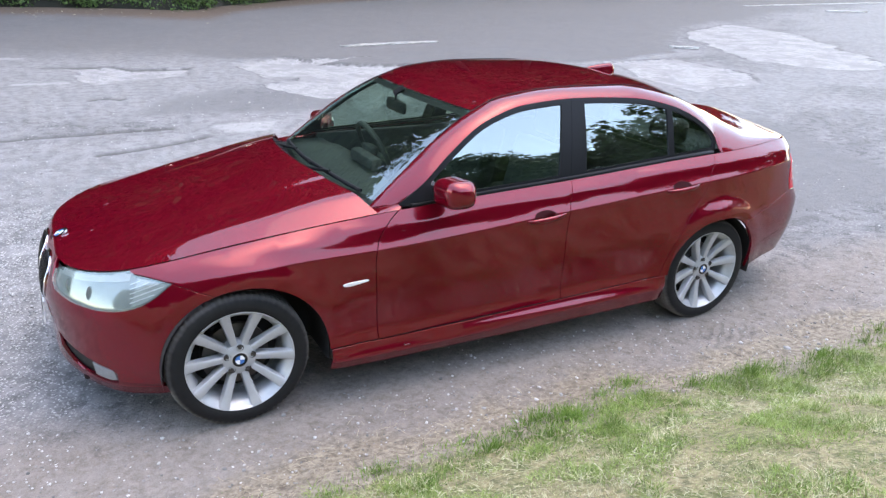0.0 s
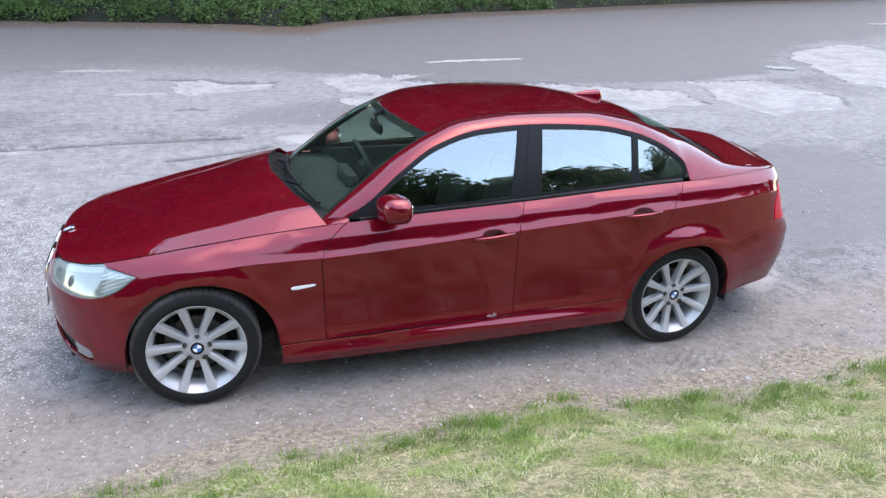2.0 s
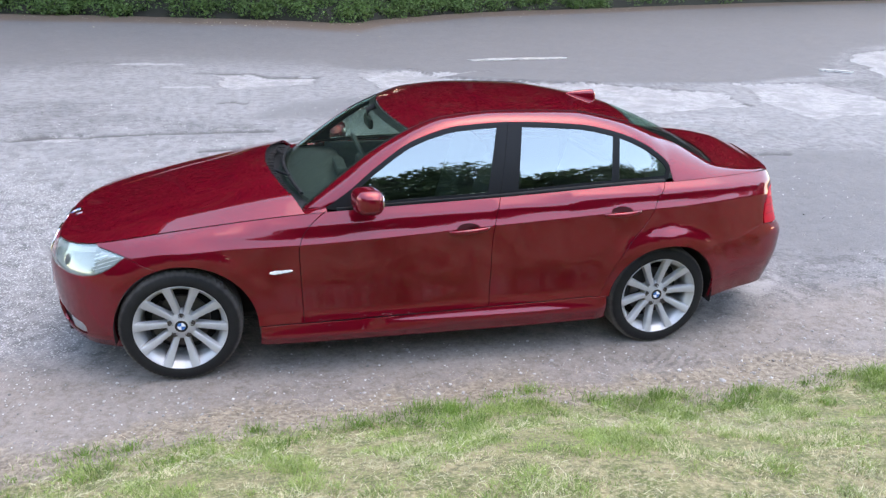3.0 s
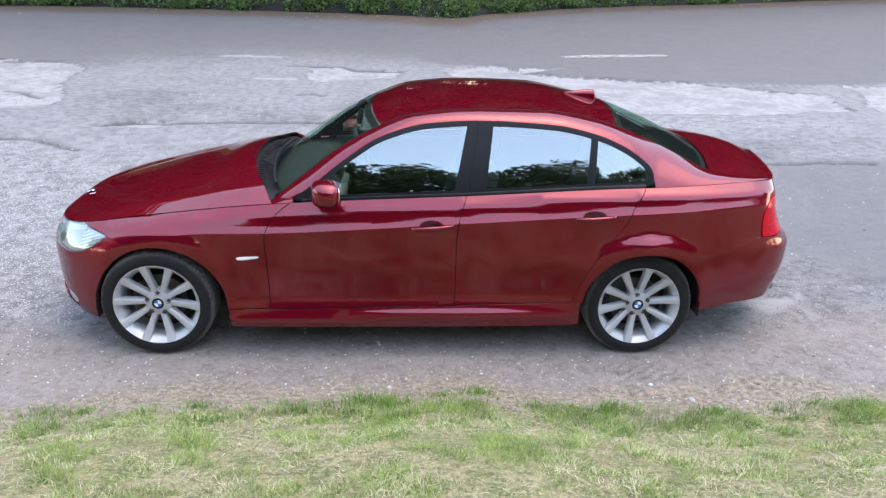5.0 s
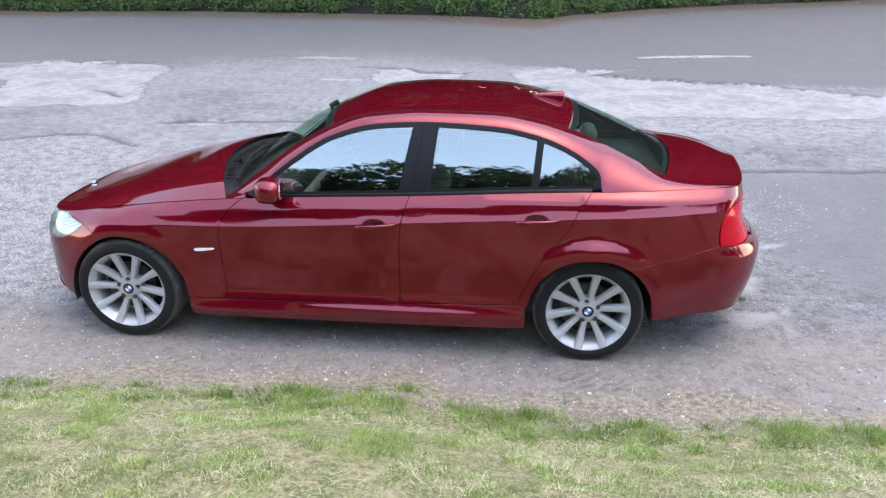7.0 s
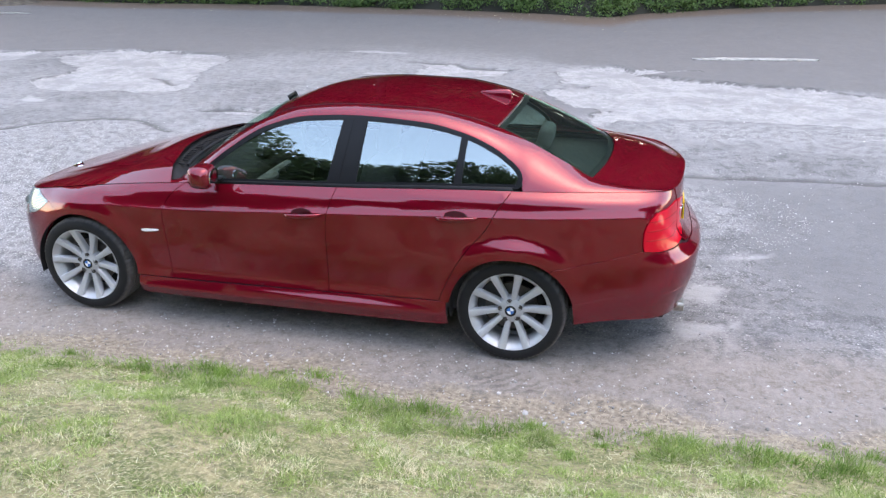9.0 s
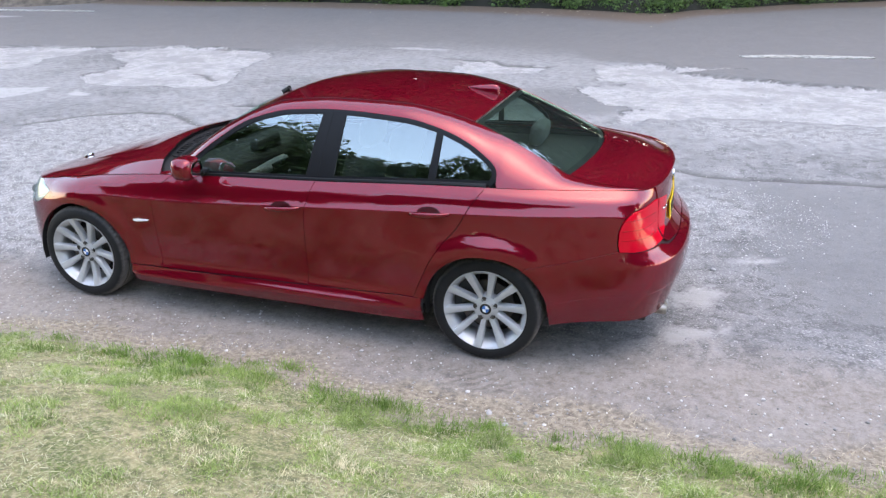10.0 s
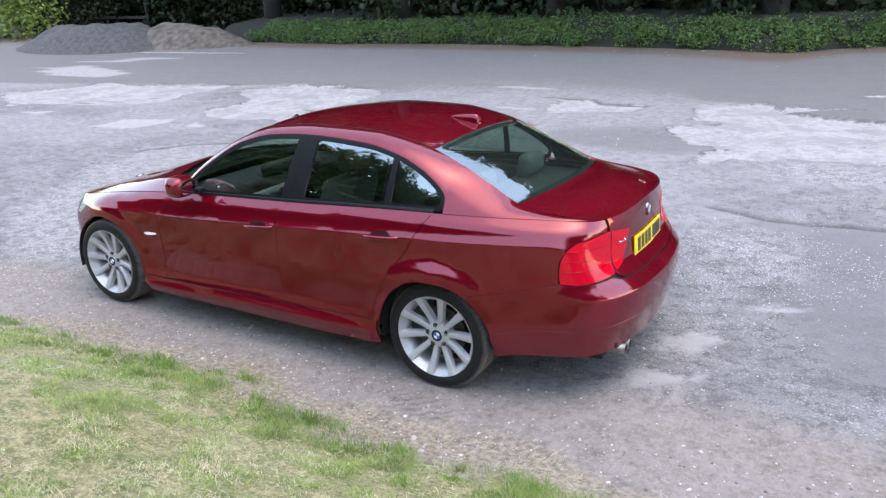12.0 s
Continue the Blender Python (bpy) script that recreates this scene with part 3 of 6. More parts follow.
    soil = n.mix(n.ramp(bits, (0.45, 0.0), (0.65, 0.8)), soil, (0.46, 0.40, 0.25))
    soil = n.mix(n.ramp(fine, (0.38, 0.7), (0.54, 0.0)), soil, (0.075, 0.08, 0.034))
    c = n.mix(n.ramp(n.math("ADD", n.attr("grass"), n.math("MULTIPLY", edge, 1.6)), (0.4, 0.0), (0.6, 1.0)), c, soil)
    c = n.mix(1.0, c, (0.80, 0.79, 0.775), "MULTIPLY")
    n.base(Base_Color=c, Roughness=n.math("MULTIPLY_ADD", fine, 0.2, 0.72), Specular_IOR_Level=0.3)
    h = n.math("ADD", n.math("MULTIPLY", fine, 0.8), n.math("ADD", n.math("MULTIPLY", bits, 0.45), n.math("MULTIPLY", small, 1.0)))
    n.bump(h, 0.7, 0.014)
    return n.mat


def build_ground():
    xs, ys = spread(-6.5, 9.5, 0.055, -600, 600, 1.12), spread(-3.6, 9.6, 0.055, -600, 600, 1.12)
    gx, gy = np.meshgrid(xs, ys, indexing="ij")
    x, y = gx.ravel(), gy.ravel()
    worn = {name: worn_field(x, y, shapes, amp) for name, amp, shapes in WORN}
    pale, chips, crack = worn["pale"], worn["chips"], crack_field(x, y)
    edge = y - np.interp(x, [p[0] for p in LANE], [p[1] for p in LANE])
    wide = 0.06 + 1.1 * smooth01(-4.6, -3.2, x) * smooth01(2.4, 1.2, x)
    strip = smooth01(-wide, wide, edge + 0.25 * (fractal(x * 1.2, y * 1.2, 4, 41) - 0.5))
    crack = np.maximum(crack, 0.8 * smooth01(0.15, 0.5, strip) * smooth01(0.95, 0.6, strip) * smooth01(0.42, 0.6, fractal(x * 0.6, y * 0.1, 3, 73)) * (wide < 0.1))
    z = ground_z(x, y)
    under = smooth01(1.0, 1.3, np.hypot((x - 1.4) / 2.0, y / 1.15))
    z = z + 0.03 * strip - (0.022 * smooth01(0.4, 0.6, pale) + 0.02 * crack) * under + 0.012 * (fractal(x * 5, y * 5, 3, 51) - 0.5) * (0.4 + smooth01(0.4, 0.6, pale + chips)) * (1 - 0.5 * strip)
    me = bpy.data.meshes.new("ground")
    me.from_pydata(np.stack([x, y, z], 1), [], grid_faces(len(xs), len(ys)))
    me.polygons.foreach_set("use_smooth", [True] * len(me.polygons))
    d = verge_line(x) - y
    dirt = smooth01(-1.75, -0.6, d) * (0.55 + 0.6 * fractal(x * 0.8, y * 0.8, 3, 61))
    bleach = smooth01(1.6, 3.6, y) * (1 - strip) * smooth01(0.25, 0.6, fractal(x * 0.45, y * 0.8, 4, 71))
    for name, val in (*worn.items(), ("bleach", bleach), ("crack", crack), ("strip", strip), ("dirt", dirt),
                      ("litter", smooth01(-2.4, 0.1, y - np.interp(x, [p[0] for p in HEDGE], [p[1] for p in HEDGE]))), ("grass", smooth01(-0.06, 0.26, d + ragged(x, y))), ("hay", smooth01(-0.55, -0.1, d + ragged(x, y)))):
        add_attr(me, name, val)
    me.materials.append(ground_material())
    return tagged(new("ground", me), "worn grey patched road with dirt edge and grass bank", "ground", kind="structure")


ground = build_ground()

# White road markings, worn thin.
road_paint = Nodes("worn_white_road_paint")
_w = road_paint.noise(9, 5, 0.7)
road_paint.base(Base_Color=road_paint.ramp(_w, (0.35, (0.25, 0.25, 0.255)), (0.55, (0.62, 0.62, 0.61))), Roughness=0.8)


def marking(a, b, w):
    a, b = np.array(a, float), np.array(b, float)
    n, t = 40, (b - a) / np.linalg.norm(b - a)
    s = np.array([-t[1], t[0]])
    top = []
    for i in range(n):
        f = i / (n - 1)
        h = w * (0.35 + 0.65 * min(1, 6 * f, 6 * (1 - f))) * (0.8 + 0.4 * value_noise(np.array(f * 14), np.array(a[0]), 3))
        for k in (-0.5, 0.5):
            p = a + (b - a) * f + s * h * k
            top.append((*p, float(ground_z(p[0], p[1])) + 0.042))
    v = np.array(top)
    nf = grid_faces(n, 2)
    ob = mesh_ob("road_marking", np.r_[v, v - (0, 0, 0.03)], nf + [tuple(i + 2 * n for i in q[::-1]) for q in nf] + [(2 * i + k, 2 * i + 2 + k, 2 * n + 2 * i + 2 + k, 2 * n + 2 * i + k) for i in range(n - 1) for k in (0, 1)], road_paint.mat)
    return tagged(ob, "worn white painted line on the grey road", "road marking", "road markings")


marking((4.45, 10.02), (6.62, 10.28), 0.24)
marking((21.5, 16.0), (31, 17.2), 0.22)
marking((23.8, 14.5), (25.6, 14.2), 0.14)
marking((11.4, 8.75), (12.0, 8.5), 0.16)
marking((-17.2, 13.6), (-12.6, 13.75), 0.16)

# ---- the car ----
PLAN = [(-0.738, 0), (-0.729, 0.25), (-0.685, 0.45), (-0.585, 0.63), (-0.46, 0.745), (-0.28, 0.815), (0, 0.868), (0.35, 0.886), (0.75, 0.893),
        (1.25, 0.897), (1.75, 0.900), (2.3, 0.902), (2.76, 0.900), (3.1, 0.876), (3.4, 0.82), (3.622, 0.73), (3.745, 0.545), (3.802, 0.285), (3.819, 0)]
_pl = np.array([(PLAN[2][0], -PLAN[2][1]), (PLAN[1][0], -PLAN[1][1])] + PLAN + [(PLAN[-2][0], -PLAN[-2][1]), (PLAN[-3][0], -PLAN[-3][1])])
_pu = np.r_[0, np.cumsum(np.linalg.norm(np.diff(_pl, axis=0), axis=1))]
_pu -= _pu[2]
U_END = _pu[-3]
U_KEYS = _pu[2:-2][[0, 2, 4, 6, 8, 10, 12, 14, 16, 18]]


def plan_at(u):
    return np.stack([spline(_pu, _pl[:, 0], u), spline(_pu, _pl[:, 1], u)], 1)


# Heights and insets of the body's nine lengthwise lines, from front centre to rear centre.
BODY_Z = [[0.19, 0.19, 0.18, 0.19, 0.18, 0.18, 0.20, 0.275, 0.28, 0.28],
          [0.26, 0.26, 0.26, 0.27, 0.265, 0.285, 0.33, 0.41, 0.42, 0.42],
          [0.36, 0.36, 0.37, 0.38, 0.37, 0.38, 0.42, 0.50, 0.50, 0.50],
          [0.52, 0.53, 0.54, 0.57, 0.56, 0.58, 0.62, 0.61, 0.60, 0.60],
          [0.585, 0.59, 0.61, 0.66, 0.66, 0.70, 0.74, 0.70, 0.67, 0.66],
          [0.63, 0.64, 0.66, 0.735, 0.755, 0.812, 0.865, 0.885, 0.75, 0.73],
          [0.645, 0.655, 0.68, 0.765, 0.79, 0.847, 0.90, 0.915, 0.80, 0.79],
          [0.675, 0.68, 0.71, 0.79, 0.845, 0.895, 0.945, 0.95, 0.93, 0.95],
          [0.70, 0.71, 0.745, 0.815, 0.905, 0.95, 0.995, 1.0, 0.988, 1.017]]
BODY_IN = [[0.06, 0.05, 0.05, 0.03, 0.035, 0.035, 0.03, 0.05, 0.06, 0.06],
           [0.02, 0.015, 0.01, 0.01, -0.004, -0.004, 0.01, 0.012, 0.02, 0.02],
           [0.02, 0.01, 0.0, 0.006, 0.020, 0.017, 0.005, 0.0, 0.005, 0.005],
           [0.0, 0.0, 0.0, 0.004, 0.008, 0.006, -0.008, 0.0, 0.0, 0.0],
           [0.01, 0.01, 0.01, 0.004, 0.004, 0.004, 0.004, 0.012, 0.05, 0.065],
           [0.03, 0.03, 0.03, 0.012, 0.000, 0.002, 0.012, 0.036, 0.115, 0.13],
           [0.038, 0.038, 0.04, 0.03, 0.021, 0.023, 0.034, 0.052, 0.122, 0.135],
           [0.055, 0.05, 0.06, 0.055, 0.036, 0.037, 0.047, 0.070, 0.133, 0.14],
           [0.08, 0.07, 0.09, 0.125, 0.075, 0.08, 0.095, 0.135, 0.147, 0.137]]


ARCH_F = (0.035, 0.30, 0.365)
ARCH_R = (2.765, 0.285, 0.355)


SILL_LINE = [(0.40, 0.296), (0.98, 0.30), (1.68, 0.322), (2.42, 0.342)]


def sill_z(x):
    return np.interp(x, [p[0] for p in SILL_LINE], [p[1] for p in SILL_LINE])


def body_raw(q):
    u = np.abs(q[:, 0])
    u = np.where(u > U_END, 2 * U_END - u, u)
    p, e = plan_at(u), 1e-4
    t = (plan_at(u + e) - plan_at(u - e)) / (2 * e)
    t /= np.linalg.norm(t, axis=1)[:, None]
    zk = np.array([pchip(U_KEYS, row, u) for row in BODY_Z])
    ik = np.array([pchip(U_KEYS, row, u) for row in BODY_IN])
    ins = np.where(q[:, 1] < zk[5], pchip(zk[:6], ik[:6], q[:, 1]), pchip(zk[5:], ik[5:], q[:, 1]))
    for cx, cz, r in (ARCH_F, ARCH_R):
        d = np.hypot(p[:, 0] - cx, q[:, 1] - cz)
        over = np.clip((q[:, 1] - cz) / np.maximum(d, 0.05), 0, 1) ** 2
        ins = ins - 0.010 * smooth01(r + 0.16, r + 0.01, d) * smooth01(0.15, 0.35, q[:, 1])
        # The lip that stands out round the wheel, its shoulder highest over the axle.
        back = (cx > 1) * 1.0
        ins = ins - (0.009 + 0.020 * back * over ** 10) * over * smooth01(r + 0.12, r + 0.045 + 0.012 * back, d)
    # The sill swells out below the doors.
    sill = sill_z(p[:, 0]) - 0.012
    ins = ins - 0.024 * smooth01(sill, sill - 0.05, q[:, 1]) * smooth01(0.36, 0.46, p[:, 0]) * smooth01(2.44, 2.34, p[:, 0])
    x, y = p[:, 0] + t[:, 1] * ins, p[:, 1] - t[:, 0] * ins
    flip = np.where((q[:, 0] < 0) | (q[:, 0] > U_END), -1, 1)
    return np.stack([x, -y * flip, q[:, 1]], 1)


def body(q):
    """The body's side wall: (length along the plan from the nose, height) to a place; left side."""
    return body_raw(np.asarray(q, float))


def inset_body(q, d):
    q = np.asarray(q, float)
    p = body_raw(q)
    out = np.stack([(p[:, 0] - 1.45) * 0.6, p[:, 1], 0 * p[:, 0]], 1)
    return p - normals_of(body_raw, q, out) * d


def ux(x):
    us = np.linspace(0, U_END, 3000)
    return np.interp(x, plan_at(us)[:, 0], us)


def uy_front(y):
    us = np.linspace(0, U_KEYS[3], 800)
    return np.interp(y, plan_at(us)[:, 1], us)


def uy_rear(y):
    us = np.linspace(U_END, U_KEYS[6], 1200)
    return np.interp(y, plan_at(us)[:, 1], us)


def z_top(u):
    return pchip(U_KEYS, BODY_Z[8], np.atleast_1d(u))


def z_low(u):
    return pchip(U_KEYS, BODY_Z[0], np.atleast_1d(u))


def side_line(pts, n=0):
    """Points (x, z) on the side, as a smooth line in the body's chart."""
    c = curve_through(pts, n) if len(pts) > 2 else np.array(pts, float)
    return np.stack([ux(c[:, 0]), c[:, 1]], 1)


def top_edge(x0, x1, drop=0.0, n=40):
    u = np.linspace(ux(x0), ux(x1), n)
    return np.stack([u, z_top(u) - drop], 1)


def low_edge(u0, u1, n=40):
    u = np.linspace(u0, u1, n)
    return np.stack([u, z_low(u)], 1)


def arch(cx, cz, r, a0, a1, n=40):
    a = np.radians(np.linspace(a0, a1, n))
    return np.stack([ux(cx + r * np.cos(a)), cz + r * np.sin(a)], 1)


HUB_F, HUB_R = (0.0, -0.752, 0.312), (2.76, -0.757, 0.292)
DOOR_FRONT = [(0.78, 0.912), (0.70, 0.855), (0.64, 0.77), (0.63, 0.62), (0.635, 0.46), (0.64, 0.302)]
DOOR_MID = [(1.735, 0.948), (1.69, 0.80), (1.68, 0.62), (1.68, 0.322)]
DOOR_REAR = [(2.735, 0.985), (2.66, 0.88), (2.61, 0.785), (2.54, 0.70), (2.47, 0.60), (2.40, 0.46), (2.35, 0.338)]
U_LID = uy_rear(0.665)
LAMP_TIP = (-0.25, 0.705)
SEAM_F = (-0.085, 0.645)
BUMPER_SEAM = [(2.985, 0.59), (3.2, 0.635), (3.38, 0.68), (3.46, 0.70)]


car = thing("car", "red metallic four-door saloon car parked on worn asphalt", "car")
# The road falls away under its far wheels, so the car leans a little.
car.matrix_basis = pose(0, -0.75, 0, -1.8, 0, 0) @ pose(0, 0.75, 0)
cat = np.concatenate


def arch_angle(a, x, z):
    return math.degrees(math.atan2(z - a[1], x - a[0]))


def outlines():
    """The outlines of the side's panels in the body's chart."""
    o = {}
    af, ar = ARCH_F, ARCH_R
    a_tip = arch_angle(af, *SEAM_F)
    lamp_low = side_line([LAMP_TIP, (-0.34, 0.635), (-0.45, 0.593), (-0.56, 0.585)], 14)
    lamp_low = cat([lamp_low, [(uy_front(0.55), 0.590), (uy_front(0.42), 0.602), (uy_front(0.36), 0.625)]])
    us = np.linspace(uy_front(0.36), ux(-0.43), 20)
    lamp_up = np.stack([us, z_top(us) - np.interp(us, [us[0], us[4], us[-1]], [0.03, 0.003, 0.003])], 1)
    lamp_side = side_line([(-0.43, 0.737), (-0.34, 0.725), LAMP_TIP], 8)
    o["headlamp"] = cat([lamp_low, lamp_up, lamp_side[1:]])
    uf = np.linspace(0, ux(-0.31), 26)
    lip = np.stack([uf, np.interp(uf, [0, uf[14], uf[-1]], [0.235, 0.238, 0.232])], 1)
    a_lip = arch_angle(af, -0.325, 0.232)
    o["front_bumper"] = cat([lip, arch(*af, 360 + a_lip if a_lip < 0 else a_lip, a_tip, 26), side_line([SEAM_F, LAMP_TIP]), lamp_low,
                             [(uy_front(0.33), 0.66), (uy_front(0.30), z_top(uy_front(0.3))[0]), (0.0, z_top(0.0)[0])]])
    o["front_lip"] = cat([lip, low_edge(ux(-0.30), 0.0, 26)])
    o["fender"] = cat([lamp_side, side_line([LAMP_TIP, SEAM_F]), arch(*af, a_tip, 0, 30), side_line([(0.402, 0.301), (0.64, 0.303)]),
                       side_line(DOOR_FRONT, 30)[::-1], top_edge(0.78, -0.43, 0, 50)])
    o["front_door"] = cat([side_line(DOOR_FRONT, 30), side_line([(0.64, 0.302), (1.68, 0.322)]), side_line(DOOR_MID, 24)[::-1], top_edge(1.735, 0.78)])
    o["rear_door"] = cat([side_line(DOOR_MID, 24), side_line([(1.68, 0.322), (2.35, 0.340)]), side_line(DOOR_REAR, 24)[::-1], top_edge(2.735, 1.735)])
    o["sill"] = cat([side_line([(0.41, 0.298), (0.98, 0.3035), (1.68, 0.320), (2.395, 0.3385)], 30), low_edge(ux(2.405), ux(0.405), 40)])
    a0 = arch_angle(ar, 2.985, 0.59)
    o["quarter"] = cat([side_line(DOOR_REAR, 24), arch(*ar, 172, a0, 30), side_line(BUMPER_SEAM, 16),
                        [(ux(3.455), 0.74), (ux(3.457), 0.80), (ux(3.470), 0.84), (ux(3.498), 0.876), (ux(3.545), 0.904), (uy_rear(0.64), 0.921), (uy_rear(0.576), 0.925), (uy_rear(0.572), 0.96)],
                        np.stack([np.linspace(uy_rear(0.585), ux(2.735), 46), z_top(np.linspace(uy_rear(0.585), ux(2.735), 46))], 1)])
    o["tail_lamp"] = cat([[(ux(3.468), 0.698), (ux(3.459), 0.73), (ux(3.461), 0.80), (ux(3.474), 0.837), (ux(3.502), 0.873), (ux(3.547), 0.900), (uy_rear(0.63), 0.917), (uy_rear(0.551), 0.922)],
                          [(uy_rear(0.552), 0.80), (uy_rear(0.563), 0.705), (ux(3.55), 0.692)]])
    o["lid_lamp"] = cat([[(uy_rear(0.535), 0.922), (uy_rear(0.40), 0.905), (uy_rear(0.33), 0.895)], [(uy_rear(0.38), 0.80), (uy_rear(0.43), 0.735), (uy_rear(0.53), 0.715), (uy_rear(0.55), 0.80)]])
    ur = np.linspace(ux(3.105), U_END, 30)
    skirt = np.stack([ur, np.interp(ur, [ur[0], ux(3.36), uy_rear(0.5), U_END], [0.385, 0.438, 0.455, 0.45])], 1)
    o["rear_bumper"] = cat([side_line(BUMPER_SEAM, 16), [(ux(3.55), 0.688), (uy_rear(0.60), 0.695), (uy_rear(0.52), 0.672), (uy_rear(0.3), 0.662), (U_END, 0.66)],
                            skirt[::-1], arch(*ar, arch_angle(ar, 3.105, 0.385), a0, 16)])
    o["rear_skirt"] = cat([skirt, low_edge(U_END, ux(3.125), 30)])
    o["boot_face"] = np.array([(uy_rear(0.556), 0.712), (uy_rear(0.50), 0.68), (uy_rear(0.3), 0.667), (U_END, 0.665), (U_END, z_top(U_END)[0])]
                              + [(u, z_top(u)[0]) for u in np.linspace(U_END, uy_rear(0.565), 14)[1:]] + [(uy_rear(0.557), 0.98), (uy_rear(0.549), 0.93), (uy_rear(0.549), 0.80)])
    return o


OUT = outlines()
_uc = np.arange(ux(-0.2), uy_rear(0.62), 0.012)
_zc = pchip(U_KEYS, BODY_Z[5], _uc)
CREASE = [np.stack([_uc, _zc + d], 1) for d in (-0.005, 0.0, 0.005)]
INTAKE = cat([[(uy_front(0.40), 0.395), (uy_front(0.55), 0.36), (ux(-0.515), 0.315), (ux(-0.495), 0.295), (ux(-0.50), 0.245), (ux(-0.53), 0.243), (uy_front(0.55), 0.275), (uy_front(0.40), 0.325)]])
FOG = np.array([(ux(-0.59), 0.325), (ux(-0.51), 0.302), (ux(-0.503), 0.255), (ux(-0.53), 0.248), (ux(-0.585), 0.262)])
sides = {}
for sd in (-1, 1):
    sides[sd] = {}
    for nm in ("fender", "front_door", "rear_door", "sill", "quarter"):
        sides[sd][nm] = panel({"quarter": "rear_quarter_panel"}.get(nm, nm), OUT[nm], body, PAINT, car, sd, step=0.022 if nm == "quarter" else 0.035, lines=CREASE)
    panel("front_bumper", OUT["front_bumper"], body, PAINT, car, sd, step=0.03, gap=0.0012, holes=[INTAKE])
    panel("front_lip", OUT["front_lip"], body, PAINT, car, sd, step=0.03, gap=0.0012)
    panel("fog_lamp", FOG, lambda q: inset_body(q, 0.006), FOG_LENS, car, sd, step=0.02, label="round-cornered frosted front fog lamp")
    panel("rear_bumper", OUT["rear_bumper"], body, PAINT, car, sd, step=0.03, gap=0.0012)
    panel("rear_skirt", OUT["rear_skirt"], body, PAINT, car, sd, step=0.03, gap=0.0012)
    panel("boot_face", OUT["boot_face"], body, PAINT, car, sd, step=0.03, gap=0.0012)

# The cabin's sides: height-field over (x, z).


def cabin_y(x, z):
    dz = z - 0.93
    return 0.815 - 0.27 * dz - 0.28 * dz * dz - 0.14 * np.clip((0.92 - x) / 0.26, 0, 2) ** 2 - 0.02 * np.clip((x - 2.4) / 0.4, 0, 3) ** 2


def cabin(q):
    q = np.asarray(q, float)
    return np.stack([q[:, 0], -cabin_y(q[:, 0], q[:, 1]), q[:, 1]], 1)


def belt_z(x):
    return pchip(U_KEYS, BODY_Z[8], ux(np.atleast_1d(x)))


# Pairs along the roof rail: lower line (on the cabin side or shoulder), upper line (screen edge, gutter, rear screen edge, boot edge).
RAIL = [((0.775, -1, 0.914), (0.655, -0.70, 0.888)), ((0.90, -1, 1.01), (0.86, -0.668, 1.05)), ((1.06, -1, 1.135), (1.05, -0.632, 1.19)),
        ((1.28, -1, 1.268), (1.26, -0.592, 1.302)), ((1.52, -1, 1.332), (1.45, -0.575, 1.366)), ((1.82, -1, 1.348), (1.80, -0.566, 1.394)),
        ((2.22, -1, 1.328), (2.20, -0.56, 1.386)), ((2.46, -1, 1.28), (2.45, -0.556, 1.346)), ((2.67, -1, 1.185), (2.61, -0.556, 1.30)),
        ((2.785, -1, 1.075), (2.80, -0.57, 1.222)), ((2.80, -2, 1.0), (2.92, -0.585, 1.165)), ((2.97, -2, 1.0), (3.05, -0.60, 1.10)),
        ((3.14, -2, 1.0), (3.15, -0.612, 1.05)), ((3.30, -2, 1.0), (3.30, -0.635, 1.022)), ((3.44, -2, 1.0), (3.43, -0.62, 1.008)), ((3.55, -3, 1.0), (0, 0, 0))]


def settle(z):
    return z - 0.035 * max(0.0, z - 0.93)


def rail_lines():
    lo, hi = [], []
    for (x, k, z), b in RAIL:
        z, b = settle(z), (b[0], b[1], settle(b[2]))
        if k == -3:
            lo.append(tuple(body(np.array([[U_LID, z_top(U_LID)[0]]]))[0]))
            b = lo[-1]
        elif k == -1:
            lo.append((x, -cabin_y(x, z), z))
        else:
            lo.append(tuple(body(np.array([[ux(x), z_top(ux(x))[0]]]))[0]))
        hi.append(b)
    return np.array(lo), np.array(hi)


RL, RH = rail_lines()
RS = np.r_[0, np.cumsum(np.linalg.norm(np.diff(RH, axis=0), axis=1))]


def rail_hi(s):
    return np.stack([pchip(RS, RH[:, i], s) for i in range(3)], 1)


def rail_lo(s):
    return np.stack([pchip(RS, RL[:, i], s) for i in range(3)], 1)


def rail(q):
    q = np.asarray(q, float)
    a, b = rail_lo(q[:, 0]), rail_hi(q[:, 0])
    w = q[:, 1:2]
    bulge = 0.10 * np.linalg.norm(b - a, axis=1)[:, None]
    out = np.array([0, -0.6, 0.8]) * (4 * w * (1 - w)) * bulge
    return a + (b - a) * w + out


S_SCREEN, S_REAR, S_LID, S_END = RS[3], RS[8], RS[12], RS[15]
for sd in (-1, 1):
    panel("roof_rail", [(0, 0), (S_END, 0), (S_END, 1), (0, 1)], rail, PAINT, car, sd, step=0.06, gap=0.0, depth=0.01)


